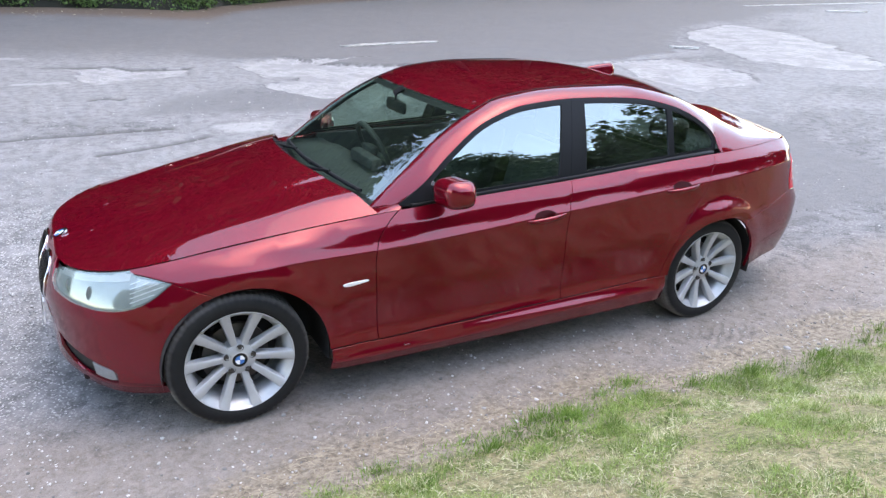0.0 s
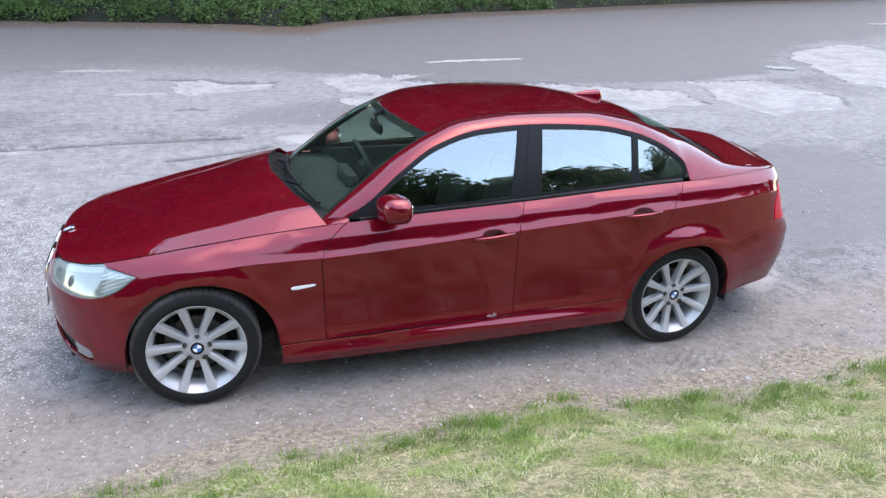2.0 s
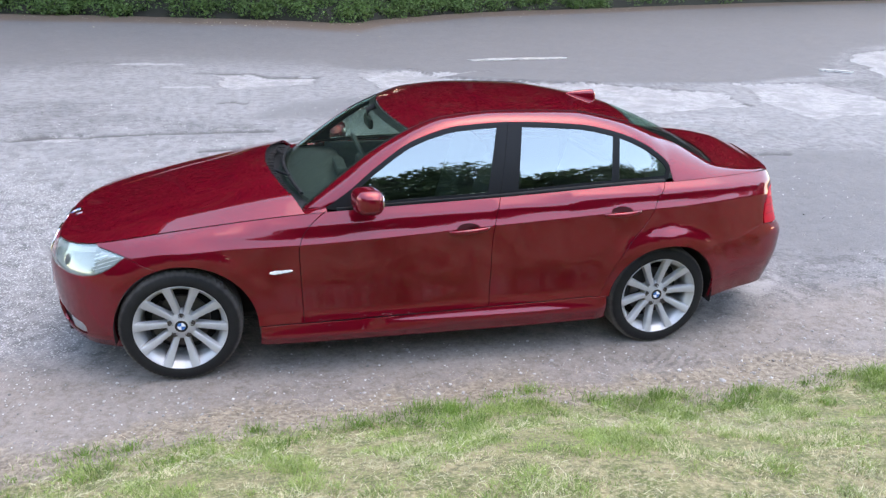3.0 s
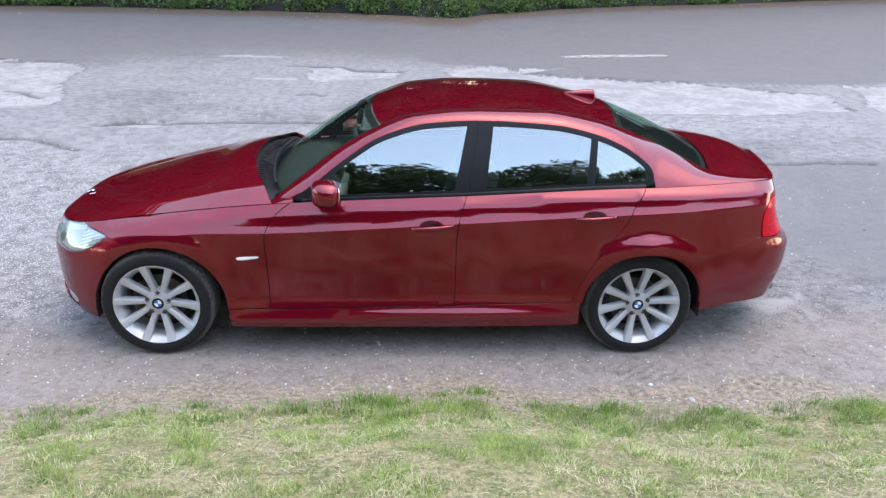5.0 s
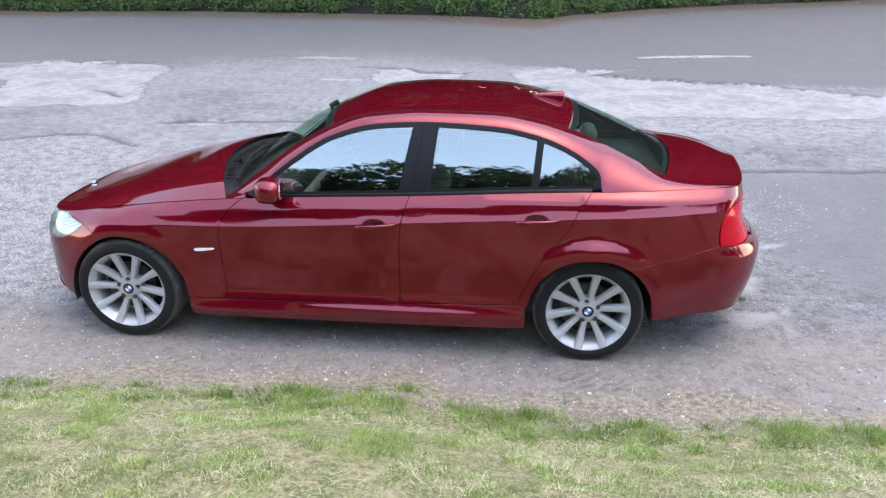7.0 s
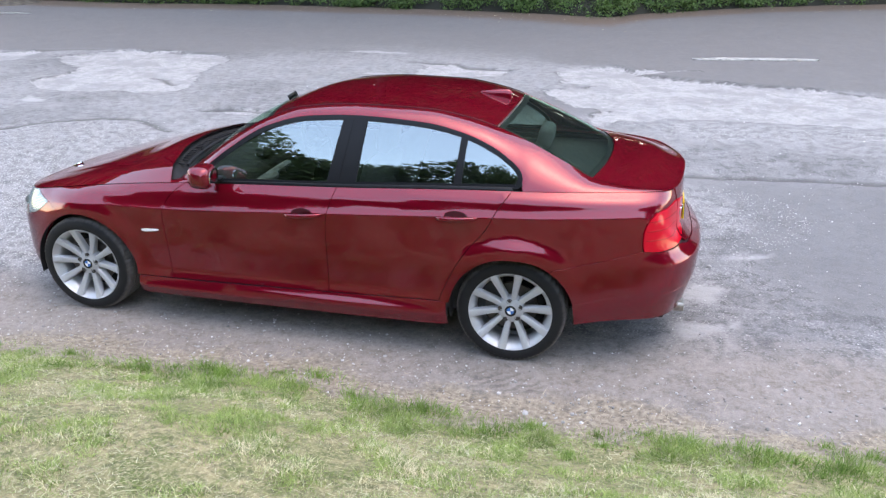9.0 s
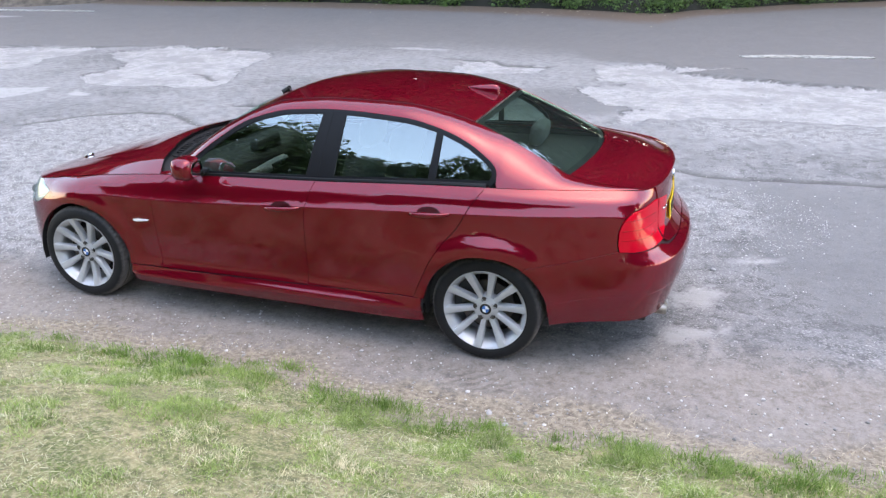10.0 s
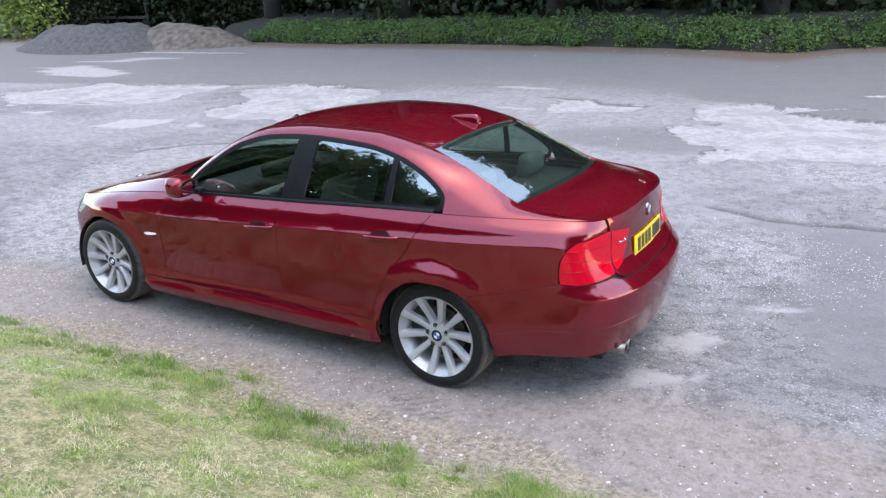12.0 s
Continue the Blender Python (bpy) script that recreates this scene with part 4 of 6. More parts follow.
def top_patch(name, s0, s1, mat, crown, bow, n=40, m=41, gap=0.004, lift=0.0, parent=None, label="", at=None):
    """A panel across the car between its two upper lines; crown and bow are functions of s."""
    def arc(q):
        q = np.asarray(q, float)
        s, t = q[:, 0], q[:, 1]
        h = rail_hi(s)
        x = h[:, 0] + bow(s) * (1 - t * t)
        return np.stack([x, -h[:, 1] * t, h[:, 2] + lift + crown(s) * (1 - t * t)], 1)
    at = at or arc
    ss, tt = np.linspace(s0 + gap, s1 - gap, n), np.linspace(-1 + gap * 1.5, 1 - gap * 1.5, m)
    q = np.array([(s, t) for s in ss for t in tt])
    v = at(q)
    nor = normals_of(at, q, np.array([0, 0, 1.0]))
    rim_i = [i * m for i in range(n)] + [(n - 1) * m + j for j in range(1, m)] + [i * m + m - 1 for i in range(n - 2, -1, -1)] + [j for j in range(m - 2, 0, -1)]
    low = v[rim_i] - nor[rim_i] * 0.014
    k = len(v)
    f = [q4[::-1] for q4 in grid_faces(n, m)]
    a, b, c, _ = f[0]
    if np.cross(v[b] - v[a], v[c] - v[a]) @ nor[a] < 0:
        f = [q4[::-1] for q4 in f]
    for i in range(len(rim_i)):
        j = (i + 1) % len(rim_i)
        f.append((rim_i[i], rim_i[j], k + j, k + i))
    return mesh_ob(name, np.r_[v, low], f, mat, parent or car, label, np.r_[nor, nor[rim_i]]), at


roof, roof_at = top_patch("roof", S_SCREEN, S_REAR, PAINT, lambda s: pchip([S_SCREEN, RS[4], RS[5], RS[7], S_REAR], [0.018, 0.024, 0.026, 0.034, 0.042], s),
                          lambda s: pchip([S_SCREEN, RS[5], S_REAR], [-0.07, 0.0, 0.05], s))
windscreen, screen_at = top_patch("windscreen", RS[0] + 0.055, S_SCREEN, SCREEN_GLASS, lambda s: pchip([RS[0], S_SCREEN], [0.0, 0.022], s),
                                  lambda s: pchip([RS[0], S_SCREEN], [-0.15, -0.07], s), lift=-0.003)
rear_screen, rear_at = top_patch("rear_window", S_REAR, S_LID, REAR_GLASS, lambda s: pchip([S_REAR, (S_REAR + S_LID) / 2, S_LID], [0.042, 0.042, 0.03], s),
                                 lambda s: pchip([S_REAR, S_LID], [0.05, 0.10], s), lift=-0.003)
_lu = np.linspace(U_LID, U_END, 80)
_lt = body(np.stack([_lu, z_top(_lu)], 1))


def lid_at(q):
    """The boot lid: from the rear window's foot to the tail's top edge."""
    q = np.asarray(q, float)
    s, t = q[:, 0], q[:, 1]
    h = rail_hi(s)
    w = smooth01(S_LID, S_END, s)
    ya = np.abs(h[:, 1] * t)
    xe, ze = np.interp(ya, _lt[::-1, 1] * -1, _lt[::-1, 0]), np.interp(ya, _lt[::-1, 1] * -1, _lt[::-1, 2])
    c = 1 - t * t
    x = h[:, 0] + (1 - w) * 0.10 * c + w * (xe - _lt[0, 0])
    z = h[:, 2] + 0.042 * c * (4 * w * (1 - w)) + (1 - w) * 0.030 * c + w * (ze - _lt[0, 2])
    return np.stack([x, -h[:, 1] * t, z], 1)


boot_lid, _ = top_patch("boot_lid", S_LID, S_END, PAINT, None, None, at=lid_at)


# The bonnet spans the two front shoulder lines.
U_HOOD0, U_HOOD1 = 0.02, ux(0.668)


def hood(q):
    q = np.asarray(q, float)
    u, t = q[:, 0], q[:, 1]
    e = body(np.stack([u, z_top(u)], 1))
    x, a = e[:, 0], np.abs(t)
    c = pchip([-0.70, -0.5, -0.31, 0.04, 0.43, 0.68], [0.0, 0.015, 0.035, 0.072, 0.095, 0.106], x)
    f, ac, k = 0.60, 0.84, 28.0
    flank, top = f * (1 - a) / (1 - ac), f + (1 - f) * (1 - (a / ac) ** 2) + 0.07 * smooth01(0.60, 0.50, a)
    prof = -np.log(np.exp(-k * flank) + np.exp(-k * top)) / k
    back = smooth01(0.1, 0.66, x) * 0.19 * (1 - a * a)
    return np.stack([x - back, -e[:, 1] * t, e[:, 2] + c * prof], 1)


def hood_mesh():
    n, m = 60, 61
    us = U_HOOD0 + (U_HOOD1 - U_HOOD0) * np.linspace(0, 1, n) ** 1.3
    q = np.array([(u, t) for u in us for t in np.linspace(-0.997, 0.997, m)])
    v, nor = hood(q), normals_of(hood, q, np.array([-0.2, 0, 1.0]))
    rim_i = [i * m for i in range(n)] + [(n - 1) * m + j for j in range(1, m)] + [i * m + m - 1 for i in range(n - 2, -1, -1)] + [j for j in range(m - 2, 0, -1)]
    k, f = len(v), grid_faces(n, m)
    a, b, c, _ = f[n // 2 * m]
    if np.cross(v[b] - v[a], v[c] - v[a])[2] < 0:
        f = [g[::-1] for g in f]
    for i in range(len(rim_i)):
        j = (i + 1) % len(rim_i)
        f.append((rim_i[i], rim_i[j], k + j, k + i))
    return mesh_ob("bonnet", np.r_[v, v[rim_i] - nor[rim_i] * 0.015], f, PAINT, car, "", np.r_[nor, nor[rim_i]])


bonnet = hood_mesh()

# Side windows: one dark trim surround, three panes.
def dlo_outer():
    s = np.linspace(0, RS[9], 60)
    up = rail_lo(s)[:, [0, 2]]
    xs = np.linspace(2.735, 0.80, 40)
    low = np.stack([xs, belt_z(xs) + 0.001], 1)
    return cat([up, [(2.79, 1.05), (2.77, 1.0)], low])


def clip_poly(p, a, b):
    """The part of an outline on the left of the line from a to b."""
    a, b = np.array(a, float), np.array(b, float)
    d = b - a
    side = d[0] * (p[:, 1] - a[1]) - d[1] * (p[:, 0] - a[0])
    out = []
    for i in range(len(p)):
        j = (i + 1) % len(p)
        if side[i] >= 0:
            out.append(p[i])
        if (side[i] >= 0) != (side[j] >= 0):
            t = side[i] / (side[i] - side[j])
            out.append(p[i] + (p[j] - p[i]) * t)
    return np.array(out)


DLO = tidy(dlo_outer())
PANES_IN = shrink(resample(DLO, 0.02), 0.026)
B_F, B_G, B_R = [(1.662, 0.94), (1.752, 1.36)], [(1.735, 0.93), (1.812, 1.36)], [(1.838, 0.94), (1.892, 1.36)]
Q_F, Q_R = [(2.404, 0.95), (2.442, 1.33)], [(2.447, 0.95), (2.478, 1.33)]
PANE_F = clip_poly(clip_poly(PANES_IN, (0.945, 1.4), (0.945, 0.8)), *B_F)
PANE_R = clip_poly(clip_poly(PANES_IN, *B_R[::-1]), *Q_F)
PANE_Q = clip_poly(PANES_IN, *Q_R[::-1])


def deep_cabin(d):
    return lambda q: cabin(q) + (0, d, 0)


side_out = lambda p: np.tile((0, -1.0, 0.1), (len(p), 1))  # noqa: E731
for sd in (-1, 1):
    f_dlo, r_dlo = clip_poly(DLO, *B_G), clip_poly(DLO, *B_G[::-1])
    fd, rd = sides[sd]["front_door"], sides[sd]["rear_door"]
    panel("window_frame", f_dlo, cabin, BLACK_TRIM, fd, sd, step=0.03, gap=0.001, depth=0.012, outward=side_out, holes=[PANE_F], label="black gloss window frame")
    panel("window_frame", r_dlo, cabin, BLACK_TRIM, rd, sd, step=0.03, gap=0.001, depth=0.012, outward=side_out, holes=[PANE_R, PANE_Q], label="black gloss window frame")
    for pane, door in ((PANE_F, fd), (PANE_R, rd), (PANE_Q, rd)):
        ob = panel("window_pane", pane, deep_cabin(0.007), SIDE_GLASS, door, sd, step=0.05, gap=-0.001, depth=0.003, outward=side_out, label="dark tinted window glass")
        ob.visible_shadow = False
    # Belt moulding between door shoulder and glass.
    xs = np.linspace(0.835, 2.74, 70)
    a = body(np.stack([ux(xs), belt_z(xs)], 1)) + (0, 0.002, -0.002)
    b = cabin(np.stack([xs, belt_z(xs) + 0.014], 1)) + (0, -0.006, 0)
    m = (a + b) / 2 + (0, -0.006, 0.008)
    v = np.stack([a, m, b, b + (0, 0.03, 0)], 1).reshape(-1, 3)
    f = grid_faces(len(xs), 4)
    mesh_ob("belt_moulding", v * (1, -sd, 1), f if sd > 0 else [q[::-1] for q in f], BLACK_TRIM, car)
    # Gutter strips at the roof's edges.
    ss = np.linspace(RS[2], RS[8], 60)
    g = rail_hi(ss) + (0, 0, 0.001)
    tv, tf = tube(g, 0.003, 6)
    mesh_ob("roof_strip", tv * (1, -sd, 1), tf, BLACK_PLASTIC, car)

windscreen.visible_shadow = False
rear_screen.visible_shadow = False


def band(name, at, s0, s1, w, mat, parent, ends=(True, True), lift=0.002, side_w=None):
    """The dark printed border of a fixed screen."""
    sw = side_w or w
    n, m = 40, 41
    ln = s1 - s0
    pieces = []
    half = 0.62
    rows = []
    if ends[0]:
        rows.append((s0 + 0.004, s0 + w))
    if ends[1]:
        rows.append((s1 - w, s1 - 0.004))
    for a, b in rows:
        q = np.array([(s, t) for s in np.linspace(a, b, 4) for t in np.linspace(-0.99, 0.99, m)])
        pieces.append((at(q) + (0, 0, -lift), grid_faces(4, m)))
    for t0, t1 in ((-0.99, -0.99 + sw / half), (0.99 - sw / half, 0.99)):
        q = np.array([(s, t) for s in np.linspace(s0 + 0.004, s1 - 0.004, n) for t in np.linspace(t0, t1, 4)])
        pieces.append((at(q) + (0, 0, -lift - 0.0005), grid_faces(n, 4)))
    return mesh_ob(name, *join(*pieces), mat, parent, "black ceramic edge of the glass")


band("glass_border", screen_at, RS[0] + 0.055, S_SCREEN, 0.045, BLACK_PLASTIC, windscreen, (False, True), 0.004, 0.022)
band("glass_border", rear_at, S_REAR, S_LID, 0.035, BLACK_PLASTIC, rear_screen, (True, True), 0.004, 0.028)

# ---- dark inner body behind the joints ----
for sd in (-1, 1):
    af, ar = ARCH_F, ARCH_R
    shell = cat([low_edge(0, ux(-0.32), 16), arch(af[0], af[1], af[2] + 0.004, 200, -8, 40), low_edge(ux(0.42), ux(2.38), 20), arch(ar[0], ar[1], ar[2] + 0.004, 188, -8, 40),
                 low_edge(ux(3.15), U_END, 16), np.stack([np.linspace(U_END, 0, 90), z_top(np.linspace(U_END, 0, 90)) - 0.02], 1)])
    panel("inner_panel", shell, lambda q: inset_body(q, 0.021), SHADE_BLACK, car, sd, step=0.06, gap=0.0, depth=0.005)
    for cx, cz, r in (ARCH_F, ARCH_R):
        a = np.radians(np.linspace(-10, 190, 30))
        ys = np.array([-0.862, -0.80, -0.70, -0.60, -0.55])
        v = np.array([(cx + (r + 0.003) * math.cos(t), y, cz + (r + 0.003) * math.sin(t)) for t in a for y in ys])
        f = grid_faces(len(a), len(ys)) + [tuple(i * len(ys) + 4 for i in range(len(a)))]
        mesh_ob("wheel_arch_liner", v * (1, -sd, 1), f, SHADE_BLACK, car)
part("floor_pan", box((-0.62, -0.54, 0.2), (3.62, 0.54, 0.24), 0.01), SHADE_BLACK, car)
part("floor_pan", box((0.42, -0.80, 0.2), (2.36, 0.80, 0.24), 0.01), SHADE_BLACK, car)
part("bulkhead", box((0.50, -0.72, 0.24), (0.56, 0.72, 0.86), 0.01), SHADE_BLACK, car)
part("parcel_shelf", box((2.72, -0.64, 0.93), (3.22, 0.64, 0.97), 0.01), INTERIOR, car)
part("boot_floor", box((2.70, -0.62, 0.24), (2.76, 0.62, 0.94), 0.01), INTERIOR, car)
for sd in (-1, 1):
    part("door_card", box((0.90, sd * 0.76 - 0.02, 0.24), (2.70, sd * 0.76 + 0.02, 0.925), 0.012), INTERIOR, car)
_q = np.array([(s, t) for s in np.linspace(S_SCREEN, S_REAR, 14) for t in np.linspace(-0.97, 0.97, 15)])
mesh_ob("headlining", roof_at(_q) - (0, 0, 0.03), [f[::-1] for f in grid_faces(14, 15)], LINING, car)

# ---- cowl, its painted corners, and wipers ----
tt = np.linspace(-0.93, 0.93, 41)
front = hood(np.stack([np.full(41, U_HOOD1), tt], 1))
back = screen_at(np.stack([np.full(41, RS[0] + 0.062), tt], 1))
cv = np.stack([front + (-0.07, 0, -0.03), front + (-0.004, 0, -0.028), (front * 0.6 + back * 0.4) + (0, 0, -0.030), (front * 0.15 + back * 0.85) + (0, 0, -0.014), back + (0.02, 0, 0.004)], 1).reshape(-1, 3)
cowl = mesh_ob("cowl_panel", cv, grid_faces(41, 5), BLACK_PLASTIC, car, "black plastic scuttle grille below the windscreen")
for k in range(26):
    y0 = -0.55 + 1.1 * k / 25
    i = int(np.argmin(np.abs(front[:, 1] - y0)))
    p = front[i] * 0.75 + back[i] * 0.25 + (0, 0, -0.022)
    part("cowl_slot", box(p - (0.03, 0.008, 0.003), p + (0.03, 0.008, 0.004), 0.002, 1), BLACK_TRIM, cowl)
for sd in (-1, 1):
    xs = np.linspace(0.645, 0.785, 8)
    e = body(np.stack([ux(xs), z_top(ux(xs))], 1)) + (0, 0.001, 0)
    d0, d1 = RH[0] + (-0.012, 0.008, 0.002), RL[0] + (0, 0.012, 0.004)
    inner = d0 + (d1 - d0) * np.linspace(0, 1, 8)[:, None]
    w = np.linspace(0, 1, 5)[None, :, None]
    v = (e[:, None] * (1 - w) + inner[:, None] * w + np.array([0, -0.004, 0.008]) * (4 * w * (1 - w))).reshape(-1, 3)
    mesh_ob("scuttle_corner", v * (1, -sd, 1), grid_faces(8, 5) if sd < 0 else [q[::-1] for q in grid_faces(8, 5)], PAINT, car)
for i, (t0, t1, s0, s1) in enumerate(((0.70, -0.16, 0.085, 0.10), (-0.02, -0.87, 0.105, 0.070))):
    pts = []
    for k in np.linspace(0, 1, 14):
        t = t0 + (t1 - t0) * k
        s = RS[0] + s0 + (s1 - s0) * k + 0.012 * math.sin(k * 3.1)
        pts.append(screen_at(np.array([[s, t]]))[0] + (-0.010, 0, 0.020))
    wv, wf = tube(pts, 0.011, 6)
    w = mesh_ob("wiper_blade", wv, wf, BLACK_PLASTIC, car)
    piv = screen_at(np.array([[RS[0] + 0.02, t0 - 0.05]]))[0] + (-0.05, 0, 0.010)
    mid = np.array(pts[7]) + (-0.006, 0, 0.014)
    mesh_ob("wiper_arm", *tube([piv, piv * 0.55 + np.array(pts[3]) * 0.45 + (-0.01, 0, 0.02), mid], [0.013, 0.011, 0.007], 6), BLACK_PLASTIC, w)

# ---- lamps ----
for sd in (-1, 1):
    hl = panel("headlamp", OUT["headlamp"], body, LAMP_CLEAR, car, sd, step=0.03, lift=0.001, depth=0.006, label="clear grey headlamp with bright indicator corner")
    hl.visible_shadow = False
    lo = shrink(resample(tidy(OUT["headlamp"]), 0.03), 0.006)
    panel("lamp_housing", lo, lambda q: inset_body(q, 0.017), LAMP_SILVER, hl, sd, step=0.03, gap=0.0, depth=0.004)
    ind = clip_poly(lo, (ux(-0.36), 0.9), (ux(-0.44), 0.5))
    panel("indicator_lens", ind, lambda q: inset_body(q, 0.009), LAMP_BRIGHT, hl, sd, step=0.02, gap=0.004, depth=0.01, label="white ribbed indicator lens")
    brow = cat([np.stack([np.linspace(uy_front(0.42), ux(-0.43), 14), z_top(np.linspace(uy_front(0.42), ux(-0.43), 14)) - 0.012], 1),
                                                                 np.stack([np.linspace(ux(-0.43), uy_front(0.42), 14), z_top(np.linspace(ux(-0.43), uy_front(0.42), 14)) - 0.036], 1)])
    panel("lamp_brow", brow, lambda q: inset_body(q, 0.011), LAMP_BRIGHT, hl, sd, step=0.02, gap=0.0, depth=0.01)
    for k in range(5):
        uu = np.linspace(ux(-0.42), ux(-0.285), 8)
        zz = 0.628 + 0.018 * k + (uu - uu[0]) * 0.34
        p = inset_body(np.stack([uu, zz], 1), 0.006)
        ok = inside(np.stack([uu, zz], 1), shrink(lo, 0.004))
        if ok.sum() > 2:
            rv, rf = tube(p[ok], 0.0022, 5)
            mesh_ob("indicator_rib", rv * (1, -sd, 1), rf, WHITE, hl)
    for yy, rr in ((0.50, 0.030), (0.635, 0.034)):
        u0 = uy_front(yy)
        c = inset_body(np.array([[u0, 0.645]]), 0.016)[0]
        lv, lf = lathe([(0.001, -0.008), (rr * 0.5, -0.006), (rr * 0.85, -0.001), (rr, 0.0)], 24)
        ang = math.atan2(plan_at(np.array([u0 + 0.01]))[0, 0] - plan_at(np.array([u0 - 0.01]))[0, 0], 0.02)
        M = np.array(Matrix.Rotation(radians(90) - ang, 3, "Z"))
        lv = lv @ M.T + c
        mesh_ob("projector_lens", lv * (1, -sd, 1), lf, LAMP_SILVER, hl)
    tl = panel("tail_lamp", OUT["tail_lamp"], body, TAIL_RED, car, sd, step=0.025, lift=0.003, depth=0.02, label="bright red rear lamp cluster")
    for zz in (0.755, 0.805, 0.855):
        us = np.linspace(ux(3.475), uy_rear(0.585), 20)
        strip = cat([np.stack([us, np.full(20, zz)], 1), np.stack([us[::-1], np.full(20, zz + 0.004)], 1)])
        panel("lens_rib", strip, body, TAIL_DARK, tl, sd, step=0.02, gap=0.0, lift=0.005, depth=0.004)
    panel("boot_lamp", OUT["lid_lamp"], body, TAIL_RED, car, sd, step=0.025, lift=0.003, depth=0.02, label="dark red lamp on the boot lid")
    rep = np.array([(ux(0.468), 0.604), (ux(0.478), 0.598), (ux(0.50), 0.596), (ux(0.58), 0.607), (ux(0.592), 0.613), (ux(0.585), 0.617), (ux(0.50), 0.614), (ux(0.475), 0.610)])
    panel("side_repeater", rep, body, WHITE, sides[sd]["fender"], sd, step=0.01, gap=0.0, lift=0.005, depth=0.008, label="small white side indicator")

# ---- door handles ----
for sd in (-1, 1):
    for nm, x0, x1, z0, z1 in (("front_door", 1.432, 1.662, 0.782, 0.800), ("rear_door", 2.335, 2.565, 0.838, 0.852)):
        door = sides[sd][nm]
        # A flat dark red oval behind the grip, painting the recess's shade.
        n = 28
        a = np.linspace(0, 2 * np.pi, n, endpoint=False)
        cx, cz = x0 + 0.11, (z0 + z1) / 2 + 0.007
        rec = np.stack([ux(cx + 0.066 * np.cos(a)), cz + 0.028 * np.sin(a)], 1)
        panel("handle_recess_shade", rec, body, RECESS_SHADE, door, sd, step=0.015, gap=0.0, lift=0.0012, depth=0.002)
        ks = np.linspace(0, 1, 17)
        base = body(np.stack([ux(x0 + (x1 - x0) * ks), z0 + (z1 - z0) * ks], 1))
        off = 0.030 * np.sin(np.pi * np.clip(ks * 1.0, 0, 1)) ** 0.45
        hgt = 0.0135 * (0.55 + 0.45 * np.sin(np.pi * ks) ** 0.5)
        thk = 0.009 * (0.6 + 0.4 * np.sin(np.pi * ks))
        th = np.linspace(0, 2 * np.pi, 12, endpoint=False)
        v = np.array([(b[0], b[1] - o - t * math.cos(q), b[2] + h * math.sin(q)) for b, o, h, t in zip(base, off, hgt, thk) for q in th])
        f = grid_faces(17, 12, False, True) + [tuple(range(12)), tuple(range(16 * 12, 17 * 12))]
        bm = bm_from(v * (1, -sd, 1), f)
        part("door_handle", bm, PAINT, door)

# ---- door mirrors ----
for sd in (-1, 1):
    fd = sides[sd]["front_door"]
    n, m = 18, 24
    vs = []
    for i, t in enumerate(np.linspace(0, 1, n)):
        y = -0.845 - 0.215 * t
        grow = math.sin(min(1, t * 2.2 + 0.16) * math.pi / 2) * (1 - max(0, (t - 0.72) / 0.28) ** 2.4 * 0.55)
        rx, rz = 0.080 * grow, 0.066 * grow
        cx = 0.968 + 0.045 * t
        for a in np.linspace(0, 2 * np.pi, m, endpoint=False):
            ca, sa = math.cos(a), math.sin(a)
            dx = rx * np.sign(ca) * abs(ca) ** 0.62
            if dx > 0:
                dx *= 0.80
            dz = rz * np.sign(sa) * abs(sa) ** 0.6
            vs.append((cx + dx - 0.015 * t, y, 0.998 + dz + 0.008 * t))
    f = grid_faces(n, m, False, True) + [tuple(range(m)), tuple(range((n - 1) * m, n * m))]
    drop = np.array((0, 0, 0.050 if sd > 0 else 0.0)) - np.array((0.03 if sd > 0 else 0.0, 0, 0))
    bm = bm_from(np.array(vs) * (1, -sd, 1) - drop, f)
    mirror = part("door_mirror", bm, PAINT, fd)
    mb = box((0.945, -0.86, 0.935), (1.02, -0.80, 0.965), 0.01)
    for v in mb.verts:
        v.co.y *= -sd
        v.co -= Vector(drop)
    part("mirror_foot", mb, BLACK_TRIM, mirror)
    a = np.linspace(0, 2 * np.pi, 28, endpoint=False)
    face = np.array([(1.046, -0.955 + 0.068 * np.sign(math.cos(t)) * abs(math.cos(t)) ** 0.7, 1.001 + 0.043 * np.sign(math.sin(t)) * abs(math.sin(t)) ** 0.7) for t in a])
    face[:, 0] -= 0.16 * (face[:, 1] + 0.955)
    rimv = face - (0.03, 0, 0)
    mesh_ob("mirror_glass", np.r_[face, rimv] * (1, -sd, 1) - drop, [tuple(range(28))] + [(i, (i + 1) % 28, 28 + (i + 1) % 28, 28 + i) for i in range(28)], MIRROR_GLASS, mirror, "silvered mirror glass", smooth=False)


